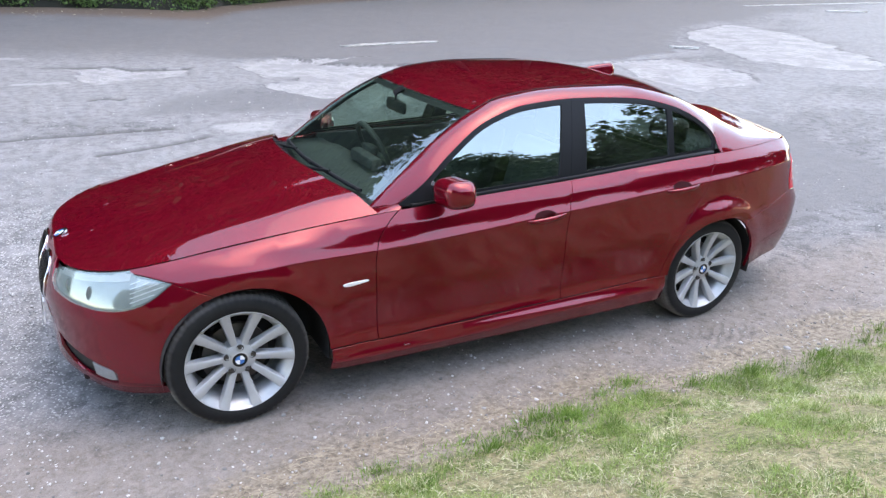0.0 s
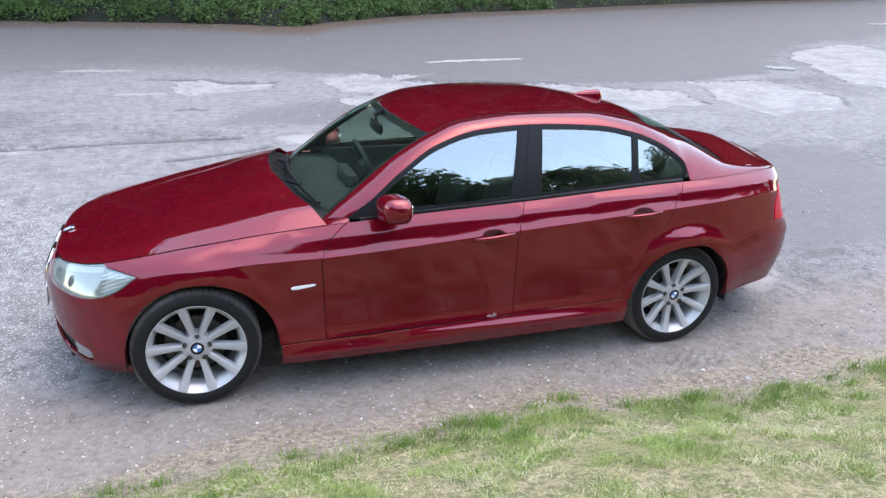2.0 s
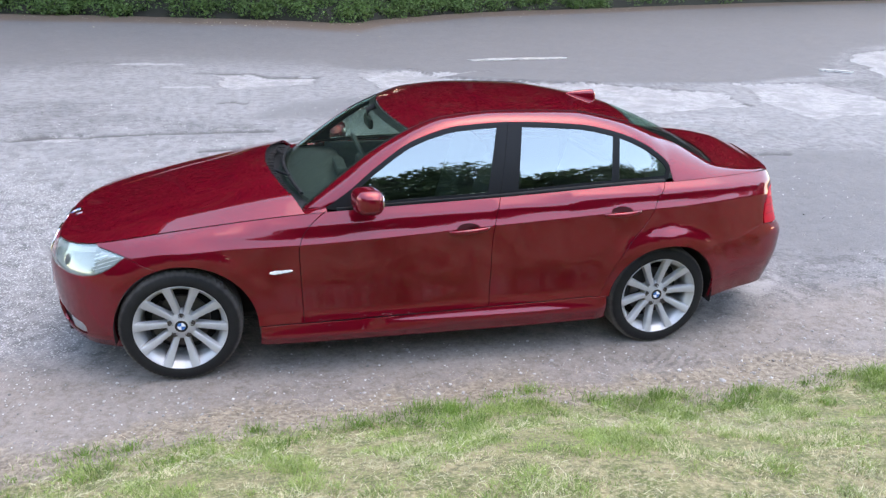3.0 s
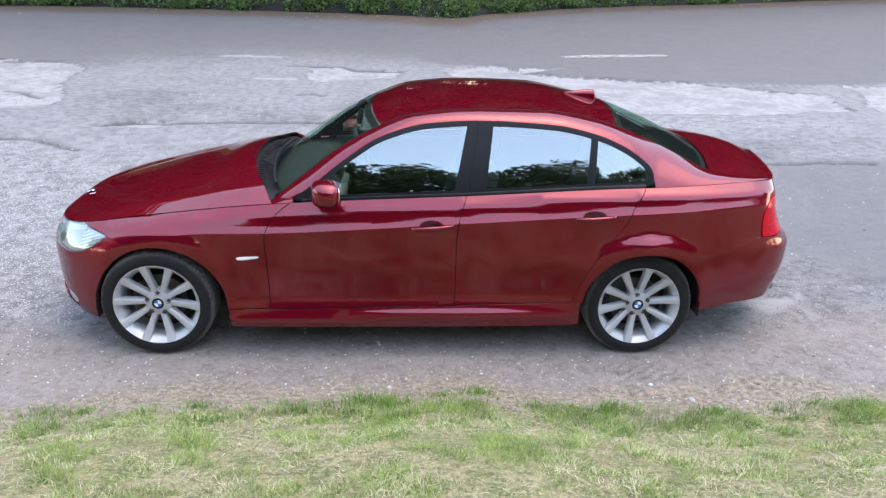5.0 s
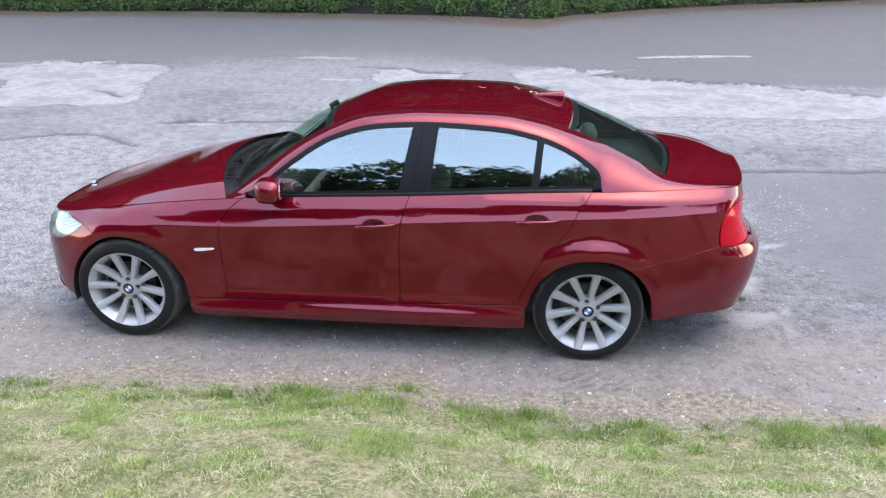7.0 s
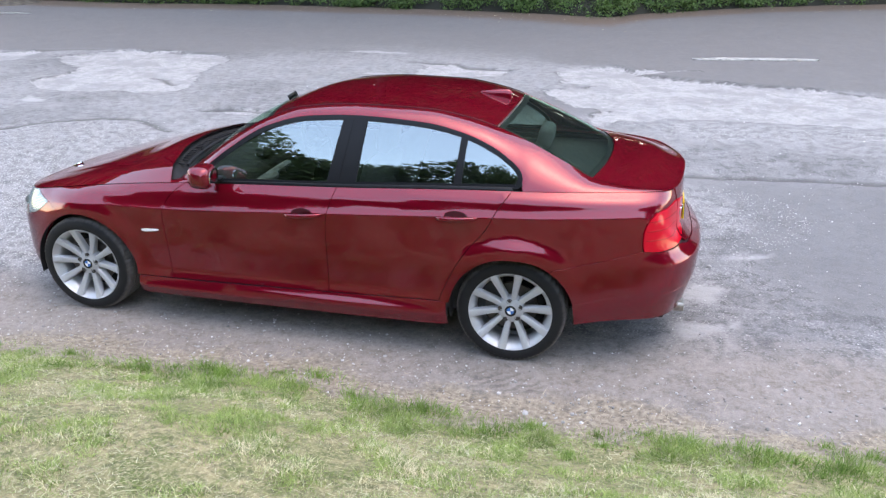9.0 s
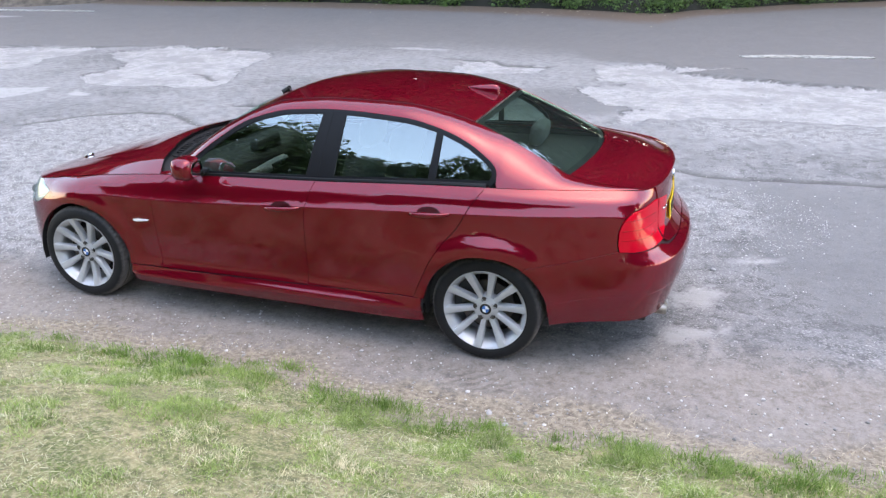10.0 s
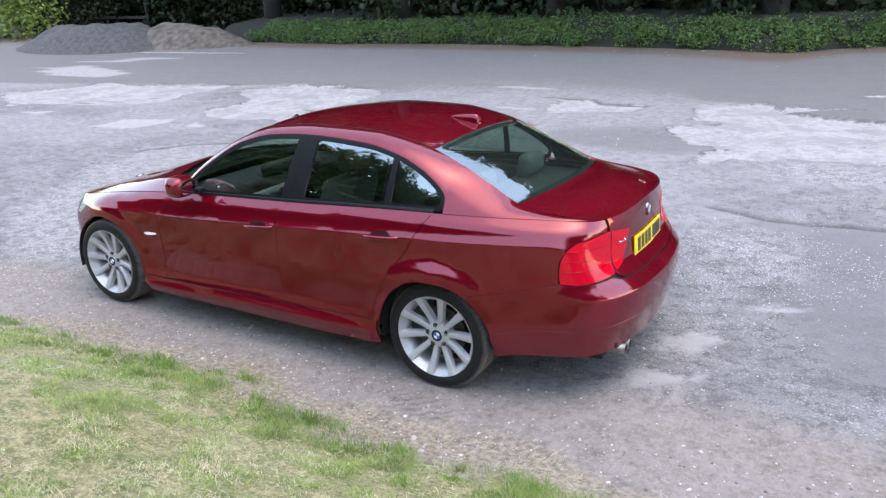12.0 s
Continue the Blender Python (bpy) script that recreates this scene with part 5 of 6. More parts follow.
# ---- roundels ----
def roundel(parent, r, M, name="badge"):
    """A plain round enamel badge in blue and white quarters with a dark ring; faces +z of M."""
    k = 32
    a = np.linspace(0, 2 * np.pi, k, endpoint=False)

    def disc(r0, r1, z):
        v = np.array([(q * math.cos(t), q * math.sin(t), z) for q in (r0, r1) for t in a])
        return v, [(i, (i + 1) % k, k + (i + 1) % k, k + i) for i in range(k)]

    def put(v):
        return v @ np.array(M.to_3x3()).T + np.array(M.translation)
    rim_v, rim_f = join(disc(r * 0.96, r, 0.003), disc(r, r * 1.0, 0.003), (np.array([(q * math.cos(t), q * math.sin(t), z) for q, z in ((r, 0.003), (r, -0.004)) for t in a]), [(i, (i + 1) % k, k + (i + 1) % k, k + i) for i in range(k)]))
    b = mesh_ob(name, put(rim_v), rim_f, CHROME, parent, "round enamel badge with blue and white quarters")
    mesh_ob("badge_ring", put(disc(r * 0.6, r * 0.965, 0.0025)[0]), disc(1, 2, 0)[1], BLACK_TRIM, b)
    for i in range(4):
        t = np.linspace(i * np.pi / 2, (i + 1) * np.pi / 2, 9)
        v = np.r_[[(0, 0, 0.003)], [(r * 0.62 * math.cos(q), r * 0.62 * math.sin(q), 0.003) for q in t]]
        mesh_ob("badge_quarter", put(v), [(0, j + 1, j + 2) for j in range(8)], BLUE if i % 2 else WHITE, b)
    return b


def frame_at(p, z_dir, x_dir):
    z = Vector(z_dir).normalized()
    x = Vector(x_dir)
    x = (x - z * x.dot(z)).normalized()
    y = z.cross(x)
    return Matrix.Translation(p) @ Matrix((x, y, z)).transposed().to_4x4()


_hp = hood(np.array([[uy_front(0.41), 0.0]]))[0]
_hn = np.array([-0.42, 0.0, 0.907])
roundel(bonnet, 0.041, frame_at(_hp + _hn * 0.002, _hn, (0, 1, 0)))
roundel(boot_lid, 0.038, frame_at((body(np.array([[U_END, 0.925]]))[0] + (0.004, 0, 0)), (1, 0, 0.05), (0, 1, 0)))

# ---- wheels ----
def rim_mesh():
    pieces = [lathe([(q * 1.06, w) for q, w in [(0.150, 0.085), (0.19, 0.095), (0.208, 0.06), (0.200, 0.02), (0.190, -0.03), (0.2, -0.075), (0.214, -0.088), (0.2225, -0.098), (0.2265, -0.106), (0.2262, -0.110), (0.2235, -0.1105), (0.2195, -0.104)]], 72)]
    hubp = [(0.030, -0.084), (0.034, -0.083), (0.055, -0.079), (0.073, -0.072), (0.080, -0.055), (0.080, 0.0)]
    pieces.append(lathe(hubp, 40))
    v, f = join(*pieces)
    bm = bm_from(v, f)
    bmesh.ops.recalc_face_normals(bm, faces=bm.faces)
    me = bpy.data.meshes.new("wheel")
    bm.to_mesh(me)
    bm.free()
    me.polygons.foreach_set("use_smooth", [True] * len(me.polygons))
    me.set_sharp_from_angle(angle=radians(40))
    me.materials.append(RIM_SILVER)
    return me


def spoke_mesh():
    st = []
    for t in np.linspace(0, 1, 9):
        r = 0.056 + 0.1795 * t
        half = 0.0142 + 0.0082 * t ** 1.3 - 0.001 * math.sin(t * math.pi)
        face = -(0.071 + 0.0385 * t - 0.005 * math.sin(t * math.pi))
        deep = face + 0.046 - 0.022 * t
        for w, y in ((-1.22, deep), (-1.10, face + 0.010), (-1.0, face + 0.002), (-0.80, face - 0.0005), (0.80, face - 0.0005), (1.0, face + 0.002), (1.10, face + 0.010), (1.22, deep)):
            st.append((r, y, w * half))
    bm = bm_from(np.array(st), grid_faces(9, 8))
    me = bpy.data.meshes.new("spoke")
    bm.to_mesh(me)
    bm.free()
    me.polygons.foreach_set("use_smooth", [True] * len(me.polygons))
    me.set_sharp_from_angle(angle=radians(40))
    me.materials.append(RIM_SILVER)
    return me


def tyre_mesh():
    prof = [(0.230, -0.070), (0.2375, -0.098), (0.2405, -0.1065), (0.244, -0.109), (0.252, -0.1125), (0.266, -0.1140), (0.285, -0.111), (0.300, -0.104), (0.309, -0.094), (0.3145, -0.084)]
    for y in (-0.050, -0.018, 0.018, 0.050):
        prof += [(0.317, y - 0.006), (0.310, y - 0.004), (0.310, y + 0.004), (0.317, y + 0.006)]
    prof += [(0.3145, 0.084), (0.300, 0.104), (0.262, 0.1145), (0.216, 0.1)]
    n = 216
    v, f = lathe(prof, n)
    v = v.reshape(n, len(prof), 3)
    cut = np.arange(n) % 3 == 0
    for k in (7, 8, 9, 10, len(prof) - 5, len(prof) - 4):
        s = 1 - 0.0045 / 0.315
        v[cut, k, 0] *= s
        v[cut, k, 2] *= s
    # The contact patch is a little flat.
    v[..., 2] = np.maximum(v[..., 2], -0.3115)
    me = bpy.data.meshes.new("tyre")
    me.from_pydata(v.reshape(-1, 3), [], [q[::-1] for q in f])
    me.polygons.foreach_set("use_smooth", [True] * len(me.polygons))
    me.set_sharp_from_angle(angle=radians(45))
    me.materials.append(RUBBER)
    return me


def disc_mesh():
    v, f = lathe([(0.07, -0.03), (0.075, -0.025), (0.085, -0.012), (0.145, -0.012), (0.145, 0.012), (0.07, 0.012)], 48)
    me = bpy.data.meshes.new("brake_disc")
    me.from_pydata(v, [], f)
    me.polygons.foreach_set("use_smooth", [True] * len(me.polygons))
    me.set_sharp_from_angle(angle=radians(30))
    me.materials.append(BRAKE_IRON)
    return me


RIM_ME, SPOKE_ME, TYRE_ME, DISC_ME = rim_mesh(), spoke_mesh(), tyre_mesh(), disc_mesh()
bolt_v, bolt_f = lathe([(0.001, -0.004), (0.005, -0.003), (0.0085, -0.004), (0.0092, 0.012)], 8)
pock_v, pock_f = lathe([(0.001, 0.004), (0.0145, 0.003), (0.0165, -0.0025)], 14)
BOLT_ME = bpy.data.meshes.new("wheel_bolt")
BOLT_ME.from_pydata(bolt_v, [], bolt_f)
BOLT_ME.materials.append(BRAKE_IRON)
POCK_ME = bpy.data.meshes.new("bolt_pocket")
POCK_ME.from_pydata(pock_v, [], pock_f)
POCK_ME.materials.append(BRAKE_IRON)
back_v, back_f = lathe([(0.001, 0.05), (0.12, 0.05), (0.20, 0.06), (0.2, 0.085)], 32)
BACK_ME = bpy.data.meshes.new("brake_shield")
BACK_ME.from_pydata(back_v, [], back_f)
BACK_ME.materials.append(SHADE_BLACK)


def wheel(x, y, z, turn, flip):
    w = new("wheel", RIM_ME)
    w.parent = car
    w["label"] = "ten-spoke silver alloy wheel with black tyre"
    w.matrix_basis = pose(x, y, z, 0, 0, 180 if flip else 0) @ pose(0, 0, 0, 0, turn, 0)
    for nm, me in (("tyre", TYRE_ME), ("brake_disc", DISC_ME), ("brake_shield", BACK_ME)):
        new(nm, me).parent = w
    for i in range(10):
        o = new("spoke", SPOKE_ME)
        o.parent = w
        o.matrix_basis = pose(0, 0, 0, 0, 36 * i, 0)
    for i in range(5):
        a = radians(90 + 72 * i)
        for nm, me, dy in (("wheel_bolt", BOLT_ME, -0.0785), ("bolt_pocket", POCK_ME, -0.0800)):
            o = new(nm, me)
            o.parent = w
            o.location = (0.058 * math.cos(a), dy, 0.058 * math.sin(a))
    roundel(w, 0.034, frame_at((0, -0.083, 0), (0, -1, 0), (1, 0, 0)), "hub_cap")
    cal = bm_from(*join(*[(np.array([(r * math.cos(a), y, r * math.sin(a)) for a in np.linspace(2.4, 3.7, 8) for r, y in ((0.09, -0.03), (0.155, -0.03), (0.155, 0.03), (0.09, 0.03))]), grid_faces(8, 4, False, True) + [(0, 1, 2, 3), (28, 29, 30, 31)])]))
    part("brake_caliper", cal, BRAKE_IRON, w)


for (hx, hy, hz), tr in ((HUB_F, 4), (HUB_R, -8)):
    wheel(hx, hy, hz, tr, False)
    wheel(hx, -hy, hz, tr + 13, True)

# ---- grille, plates, exhaust, aerial ----
for sd in (-1, 1):
    a = np.linspace(0, 2 * np.pi, 48, endpoint=False)
    ky = 0.155 + 0.125 * np.sign(np.cos(a)) * np.abs(np.cos(a)) ** 0.75
    kz = 0.585 + 0.095 * np.sign(np.sin(a)) * np.abs(np.sin(a)) ** 0.75
    ring = np.stack([uy_front(ky), kz], 1)
    kid = panel("kidney_grille", ring, body, SHADE_BLACK, car, sd, step=0.03, gap=0.0, lift=0.003, depth=0.006, label="black slatted grille in a chrome frame")
    rp = inset_body(np.r_[ring, ring[:1]], -0.002)
    mesh_ob("grille_frame", *(lambda vf: (vf[0] * (1, -sd, 1), vf[1]))(tube(rp, 0.0055, 8, False)), CHROME, kid)
    for k in range(9):
        yy = 0.055 + 0.025 * k
        p = inset_body(np.array([[uy_front(yy), zz] for zz in np.linspace(0.51, 0.66, 6)]), -0.006)
        mesh_ob("grille_slat", *(lambda vf: (vf[0] * (1, -sd, 1), vf[1]))(tube(p, 0.0035, 5)), BLACK_TRIM, kid)


def number_plate(x, z, tilt, face, mat, label, bars):
    ys = np.linspace(-0.26, 0.26, 13)

    def bow(y):
        return -face * 0.007 * (y / 0.26) ** 2
    v = np.array([(dx + bow(y), y, dz) for y in ys for dx, dz in ((-0.003, -0.0555), (0.003, -0.0555), (0.003, 0.0555), (-0.003, 0.0555))])
    root = part("number_plate", bm_from(v, grid_faces(13, 4, False, True) + [(0, 1, 2, 3), (48, 49, 50, 51)]), mat, car, label)
    root.matrix_basis = pose(x, 0, z, 0, tilt, 0)
    for y, w in bars:
        o = 0.003 * face + bow(y)
        part("plate_bar", box((o - 0.001, y - w / 2, -0.038), (o + 0.0012 * face + 0.0012, y + w / 2, 0.038)), INK, root)
    return root


BARS = [(-0.19, 0.045), (-0.125, 0.045), (-0.06, 0.04), (0.0, 0.045), (0.085, 0.045), (0.145, 0.045), (0.205, 0.045)]
number_plate(body(np.array([[U_END, 0.775]]))[0][0] + 0.007, 0.775, -4, 1, YELLOW, "yellow rear number plate with black bars", BARS)
number_plate(-0.748, 0.43, 4, -1, WHITE, "white front number plate with black bars", BARS)
_trim = body(np.array([[u, 0.848] for u in np.linspace(uy_rear(0.47), uy_rear(0.40), 6)])) + (0.006, 0, 0)
mesh_ob("model_badge", *tube(_trim, 0.007, 6), CHROME, boot_lid, "small chrome bar on the lamp")
for yy in (-0.48, -0.40):
    v, f = lathe([(0.026, 0.0), (0.029, 0.0), (0.029, -0.14), (0.024, -0.14), (0.025, -0.004)], 24)
    v = np.stack([3.73 + v[:, 1], yy + v[:, 0], 0.262 + v[:, 2]], 1)
    mesh_ob("exhaust_pipe", v, f, STEEL, car, "dull steel exhaust tailpipe")
n = 16
vs = []
for t in np.linspace(0, 1, n):
    x = 2.40 + 0.205 * t
    h = 0.070 * (t ** 0.8) * (1 if t < 0.93 else 1 - (t - 0.93) * 3)
    w = 0.024 * math.sin(min(1, t * 1.6 + 0.15) * math.pi / 2)
    zb = float(roof_at(np.array([[np.interp(x, RH[:9, 0], RS[:9]), 0.0]]))[0, 2]) + 0.004
    for k in range(9):
        a = math.pi * k / 8
        vs.append((x, w * math.cos(a), zb + h * math.sin(a) ** 0.7))
mesh_ob("aerial_fin", np.array(vs), [q[::-1] for q in grid_faces(n, 9)] + [tuple(range((n - 1) * 9, n * 9))], PAINT, car, "", None, True)


# ---- cabin ----
def cushion(name, lo, hi, mat, parent, rx=0.0, bevel=0.05):
    bm = box((-(hi[0] - lo[0]) / 2, lo[1], 0), ((hi[0] - lo[0]) / 2, hi[1], hi[2] - lo[2]), bevel, 4)
    bmesh.ops.transform(bm, matrix=pose((lo[0] + hi[0]) / 2, 0, lo[2], 0, rx, 0), verts=bm.verts)
    return part(name, bm, mat, parent)


for cy in (-0.37, 0.37):
    seat = cushion("front_seat", (1.18, cy - 0.25, 0.34), (1.70, cy + 0.25, 0.52), SEAT_CLOTH, car)
    cushion("backrest", (1.66, cy - 0.24, 0.48), (1.80, cy + 0.24, 1.06), SEAT_CLOTH, seat, 16)
    cushion("headrest", (1.85, cy - 0.13, 1.07), (1.95, cy + 0.13, 1.24), SEAT_CLOTH, seat, 10, 0.04)
bench = cushion("rear_seat", (2.10, -0.62, 0.34), (2.62, 0.62, 0.52), SEAT_CLOTH, car)
cushion("backrest", (2.56, -0.62, 0.48), (2.70, 0.62, 0.96), SEAT_CLOTH, bench, 18)
for cy in (-0.36, 0.36):
    cushion("headrest", (2.74, cy - 0.14, 0.97), (2.84, cy + 0.14, 1.12), SEAT_CLOTH, bench, 8, 0.045)
dash_prof = [(0.52, 0.84), (0.62, 0.89), (0.80, 0.905), (0.93, 0.895), (0.985, 0.86), (1.0, 0.80), (0.96, 0.68), (0.93, 0.5), (0.6, 0.45)]
dy = np.linspace(-0.73, 0.73, 25)
dash = mesh_ob("dashboard", np.array([(x, y, z + (0.03 * math.exp(-((y - 0.37) / 0.17) ** 2) if 0.75 < x else 0)) for y in dy for x, z in dash_prof]), grid_faces(25, len(dash_prof), False, True), INTERIOR, car)
mesh_ob("dash_trim", *tube([(1.0, y, 0.785 - 0.03 * abs(y)) for y in np.linspace(-0.70, 0.12, 10)], 0.040, 8), DASH_SILVER, dash)
for _y in (-0.06, 0.06):
    part("air_vent", box((1.025, _y - 0.05, 0.765), (1.05, _y + 0.05, 0.805), 0.006), INTERIOR, dash)
part("centre_screen", box((0.90, -0.16, 0.90), (0.97, 0.16, 0.97), 0.02), INTERIOR, dash)
part("console", box((0.95, -0.10, 0.30), (1.65, 0.10, 0.56), 0.03), INTERIOR, car)
part("belt_buckle", box((1.30, 0.13, 0.60), (1.42, 0.15, 0.62), 0.004), ORANGE, car, "orange plastic strap on the seat")
ring_a = np.linspace(0, 2 * np.pi, 40)
sw = np.stack([0 * ring_a, 0.185 * np.cos(ring_a), 0.185 * np.sin(ring_a)], 1) @ np.array(Matrix.Rotation(radians(-24), 3, "Y")).T + (1.14, 0.37, 0.88)
steer = mesh_ob("steering_wheel", *tube(sw, 0.016, 8, False), INTERIOR, car)
part("wheel_boss", box((1.08, 0.29, 0.83), (1.15, 0.45, 0.92), 0.03), INTERIOR, steer)
mesh_ob("wheel_spoke", *tube([sw[0], (1.13, 0.37, 0.87), sw[20]], 0.018, 6), INTERIOR, steer)
rv = part("rear_view_mirror", box((1.10, -0.115, 1.185), (1.135, 0.115, 1.255), 0.02), BLACK_PLASTIC, windscreen)
mesh_ob("mirror_stalk", *tube([(1.12, 0, 1.24), (1.11, 0, 1.29), (1.16, 0, 1.315)], 0.018, 8), BLACK_PLASTIC, rv)

# ---- grass, litter, stones, hedge and trees ----
def flat_mesh(name, v, f, mat, label, category, kind="stuff"):
    """A mesh from arrays of places and equal-sided faces."""
    me = bpy.data.meshes.new(name)
    k = f.shape[1]
    me.vertices.add(len(v))
    me.vertices.foreach_set("co", np.ascontiguousarray(v, np.float32).ravel())
    me.loops.add(f.size)
    me.loops.foreach_set("vertex_index", np.ascontiguousarray(f, np.int32).ravel())
    me.polygons.add(len(f))
    me.polygons.foreach_set("loop_start", np.arange(0, f.size, k, dtype=np.int32))
    me.update(calc_edges=True)
    me.polygons.foreach_set("use_smooth", [True] * len(f))
    me.materials.append(mat)
    return tagged(new(name, me), label, category, kind=kind)


def leafy(name, dark, light, dry=None, rough=0.5, trans=0.25):
    n = Nodes(name)
    r = n.t.nodes.new("ShaderNodeNewGeometry").outputs["Random Per Island"]
    c = n.mix(r, dark, light)
    c = n.mix(n.ramp(n.noise(1.1, 3), (0.35, 0.0), (0.65, 0.6)), c, tuple(v * 0.72 for v in light))
    c = n.mix(n.ramp(n.noise(6, 3), (0.35, 0.55), (0.6, 0.0)), c, tuple(v * 0.55 for v in dark))
    if dry:
        sep = n.add("ShaderNodeSeparateXYZ", Vector=n.coord())
        up = n.math("MULTIPLY_ADD", sep.outputs[1], -0.32, -0.62)
        pick = n.math("ADD", n.math("MULTIPLY", r, 0.35), n.math("MULTIPLY_ADD", n.noise(3.4, 5, 0.65), 1.7, -0.35))
        pick = n.math("ADD", pick, n.math("MINIMUM", n.math("MAXIMUM", up, -0.15), 0.10))
        c = n.mix(n.ramp(pick, (0.80, 0.0), (1.05, 0.95)), c, n.mix(n.noise(40, 2), dry, tuple(v * 0.72 for v in dry)))
    n.base(Base_Color=c, Roughness=rough, Specular_IOR_Level=0.3)
    if trans:
        tl = n.add("ShaderNodeBsdfTranslucent", Color=c)
        ms = n.t.nodes.new("ShaderNodeMixShader")
        n.put(ms.inputs[0], trans)
        n.put(ms.inputs[1], n.bsdf.outputs[0])
        n.put(ms.inputs[2], tl.outputs[0])
        n.put(n.t.nodes["Material Output"].inputs["Surface"], ms.outputs[0])
    return n.mat


rng = np.random.default_rng(7)


def blades(x, y, length, width, lean, z=None):
    """Curved grass blades rooted on the ground: five points and three triangles each."""
    n = len(x)
    z = ground_z(x, y) - 0.008 if z is None else z
    a, b = rng.uniform(0, 2 * np.pi, n), rng.uniform(0, 2 * np.pi, n)
    root = np.stack([x, y, z], 1)
    side = np.stack([np.cos(b), np.sin(b), 0 * b], 1) * (width / 2)[:, None]
    out = np.stack([np.cos(a) * np.sin(lean), np.sin(a) * np.sin(lean), np.cos(lean)], 1)
    bend = np.stack([np.cos(a), np.sin(a), -0.45 * np.ones(n)], 1)
    mid = root + out * (length * 0.55)[:, None]
    tip = mid + (out * 0.55 + bend * 0.35 * np.sin(lean)[:, None]) * (length * 0.8)[:, None]
    v = np.stack([root - side, root + side, mid - side * 0.8, mid + side * 0.8, tip], 1).reshape(-1, 3)
    k = np.arange(n)[:, None] * 5
    f = np.concatenate([k + (0, 1, 3), k + (0, 3, 2), k + (2, 3, 4)])
    return v, f


def build_grass():
    n = 430000
    x, y = np.r_[rng.uniform(-1.3, 5.4, n - 70000), rng.uniform(-3.5, 7.5, 70000)], np.r_[-1.32 - rng.power(0.9, n - 70000) * 1.75, rng.uniform(-4.2, -1.35, 70000)]
    d = verge_line(x) - y + ragged(x, y)
    keep = d > rng.uniform(-0.02, 0.22, n)
    keep &= fractal(x * 3.6 + 3, y * 3.6, 4, 77) > rng.uniform(0.28, 0.50, n)
    x, y, d = x[keep], y[keep], d[keep]
    lush = smooth01(0.4, 0.05, d) * fractal(x * 3, y * 3, 2, 19)
    tall = smooth01(0.35, 0.75, fractal(x * 7.5, y * 7.5, 3, 91))
    ln = rng.uniform(0.012, 0.034, len(x)) * (1 + 1.1 * lush) * (0.55 + 1.3 * tall)
    lawn = blades(x, y, ln, rng.uniform(0.0018, 0.0040, len(x)), rng.uniform(0.25, 1.5, len(x)))
    flat_mesh("grass", *lawn, leafy("bank_grass", (0.12, 0.21, 0.04), (0.40, 0.50, 0.16), (0.80, 0.70, 0.48)), "short patchy grass with dry straw on a bank", "grass")
    # Mown clippings strewn over the lawn, thick in places.
    n = 22000
    x, y = rng.uniform(-1.3, 5.4, n), -1.5 - rng.power(1.2, n) * 1.6
    ok = (fractal(x * 1.9 + 4, y * 3.2, 4, 57) > rng.uniform(0.40, 0.66, n)) & (verge_line(x) - y + ragged(x, y) > 0.12)
    x, y = x[ok], y[ok]
    n = len(x)
    cut = blades(x, y, rng.uniform(0.015, 0.042, n) * (1 + 1.0 * (rng.random(n) < 0.06)), rng.uniform(0.0016, 0.0034, n), rng.uniform(1.25, 1.55, n), ground_z(x, y) + rng.uniform(0.006, 0.026, n))
    flat_mesh("grass_clippings", *cut, leafy("dry_clippings", (0.32, 0.34, 0.16), (0.62, 0.58, 0.40), trans=0.15), "pale dry mown clippings lying on the grass", "grass")
    # Lush tufts along the edge.
    px, py, pl = [], [], []
    spots = [(1.16, -1.46, 0.10), (1.30, -1.5, 0.09), (2.05, -1.53, 0.10), (2.42, -1.57, 0.12), (2.85, -1.68, 0.10), (3.70, -1.62, 0.12), (3.95, -1.64, 0.10), (0.86, -1.6, 0.09), (1.69, -1.56, 0.07),
             (0.35, -1.52, 0.07), (-0.2, -1.52, 0.07), (2.12, -1.62, 0.09), (4.3, -1.75, 0.10)]
    more = rng.uniform(-1.6, 6.0, 70)
    spots += [(a, float(verge_line(a) + ragged(np.array(a), np.array(-1.55))) - rng.uniform(-0.06, 0.3), rng.uniform(0.04, 0.085)) for a in more]
    for sx, sy, sl in spots:
        m = int(sl * rng.uniform(1200, 3400))
        w = rng.uniform(0.05, 0.11)
        r, a = np.abs(rng.normal(0, w, m)), rng.uniform(0, 6.28, m)
        px.append(sx + r * np.cos(a) * rng.uniform(1.0, 2.2))
        py.append(sy + r * np.sin(a) * 0.8)
        pl.append(sl * rng.uniform(0.4, 1.1, m) * np.exp(-(r / (2.2 * w)) ** 2))
    x, y, ln = np.concatenate(px), np.concatenate(py), np.concatenate(pl)
    tufts = blades(x, y, ln, rng.uniform(0.002, 0.0042, len(x)), rng.uniform(0.05, 0.9, len(x)))
    flat_mesh("grass_tufts", *tufts, leafy("lush_grass", (0.11, 0.22, 0.035), (0.26, 0.40, 0.09)), "lush green grass tufts along the dirt edge", "grass")
    # Dry straw lying on the bank and the dirt edge.
    n = 15000
    x = rng.uniform(-2, 6.5, n)
    y = np.where(rng.random(n) < 0.62, verge_line(x) + 0.5 * ragged(x, 0 * x - 1.5) + rng.normal(0.1, 0.17, n), rng.uniform(-3.5, -1.5, n))
    ok = fractal(x * 2.5, y * 2.5, 3, 15) > rng.uniform(0.3, 0.6, n)
    x, y = x[ok], y[ok]
    n = len(x)
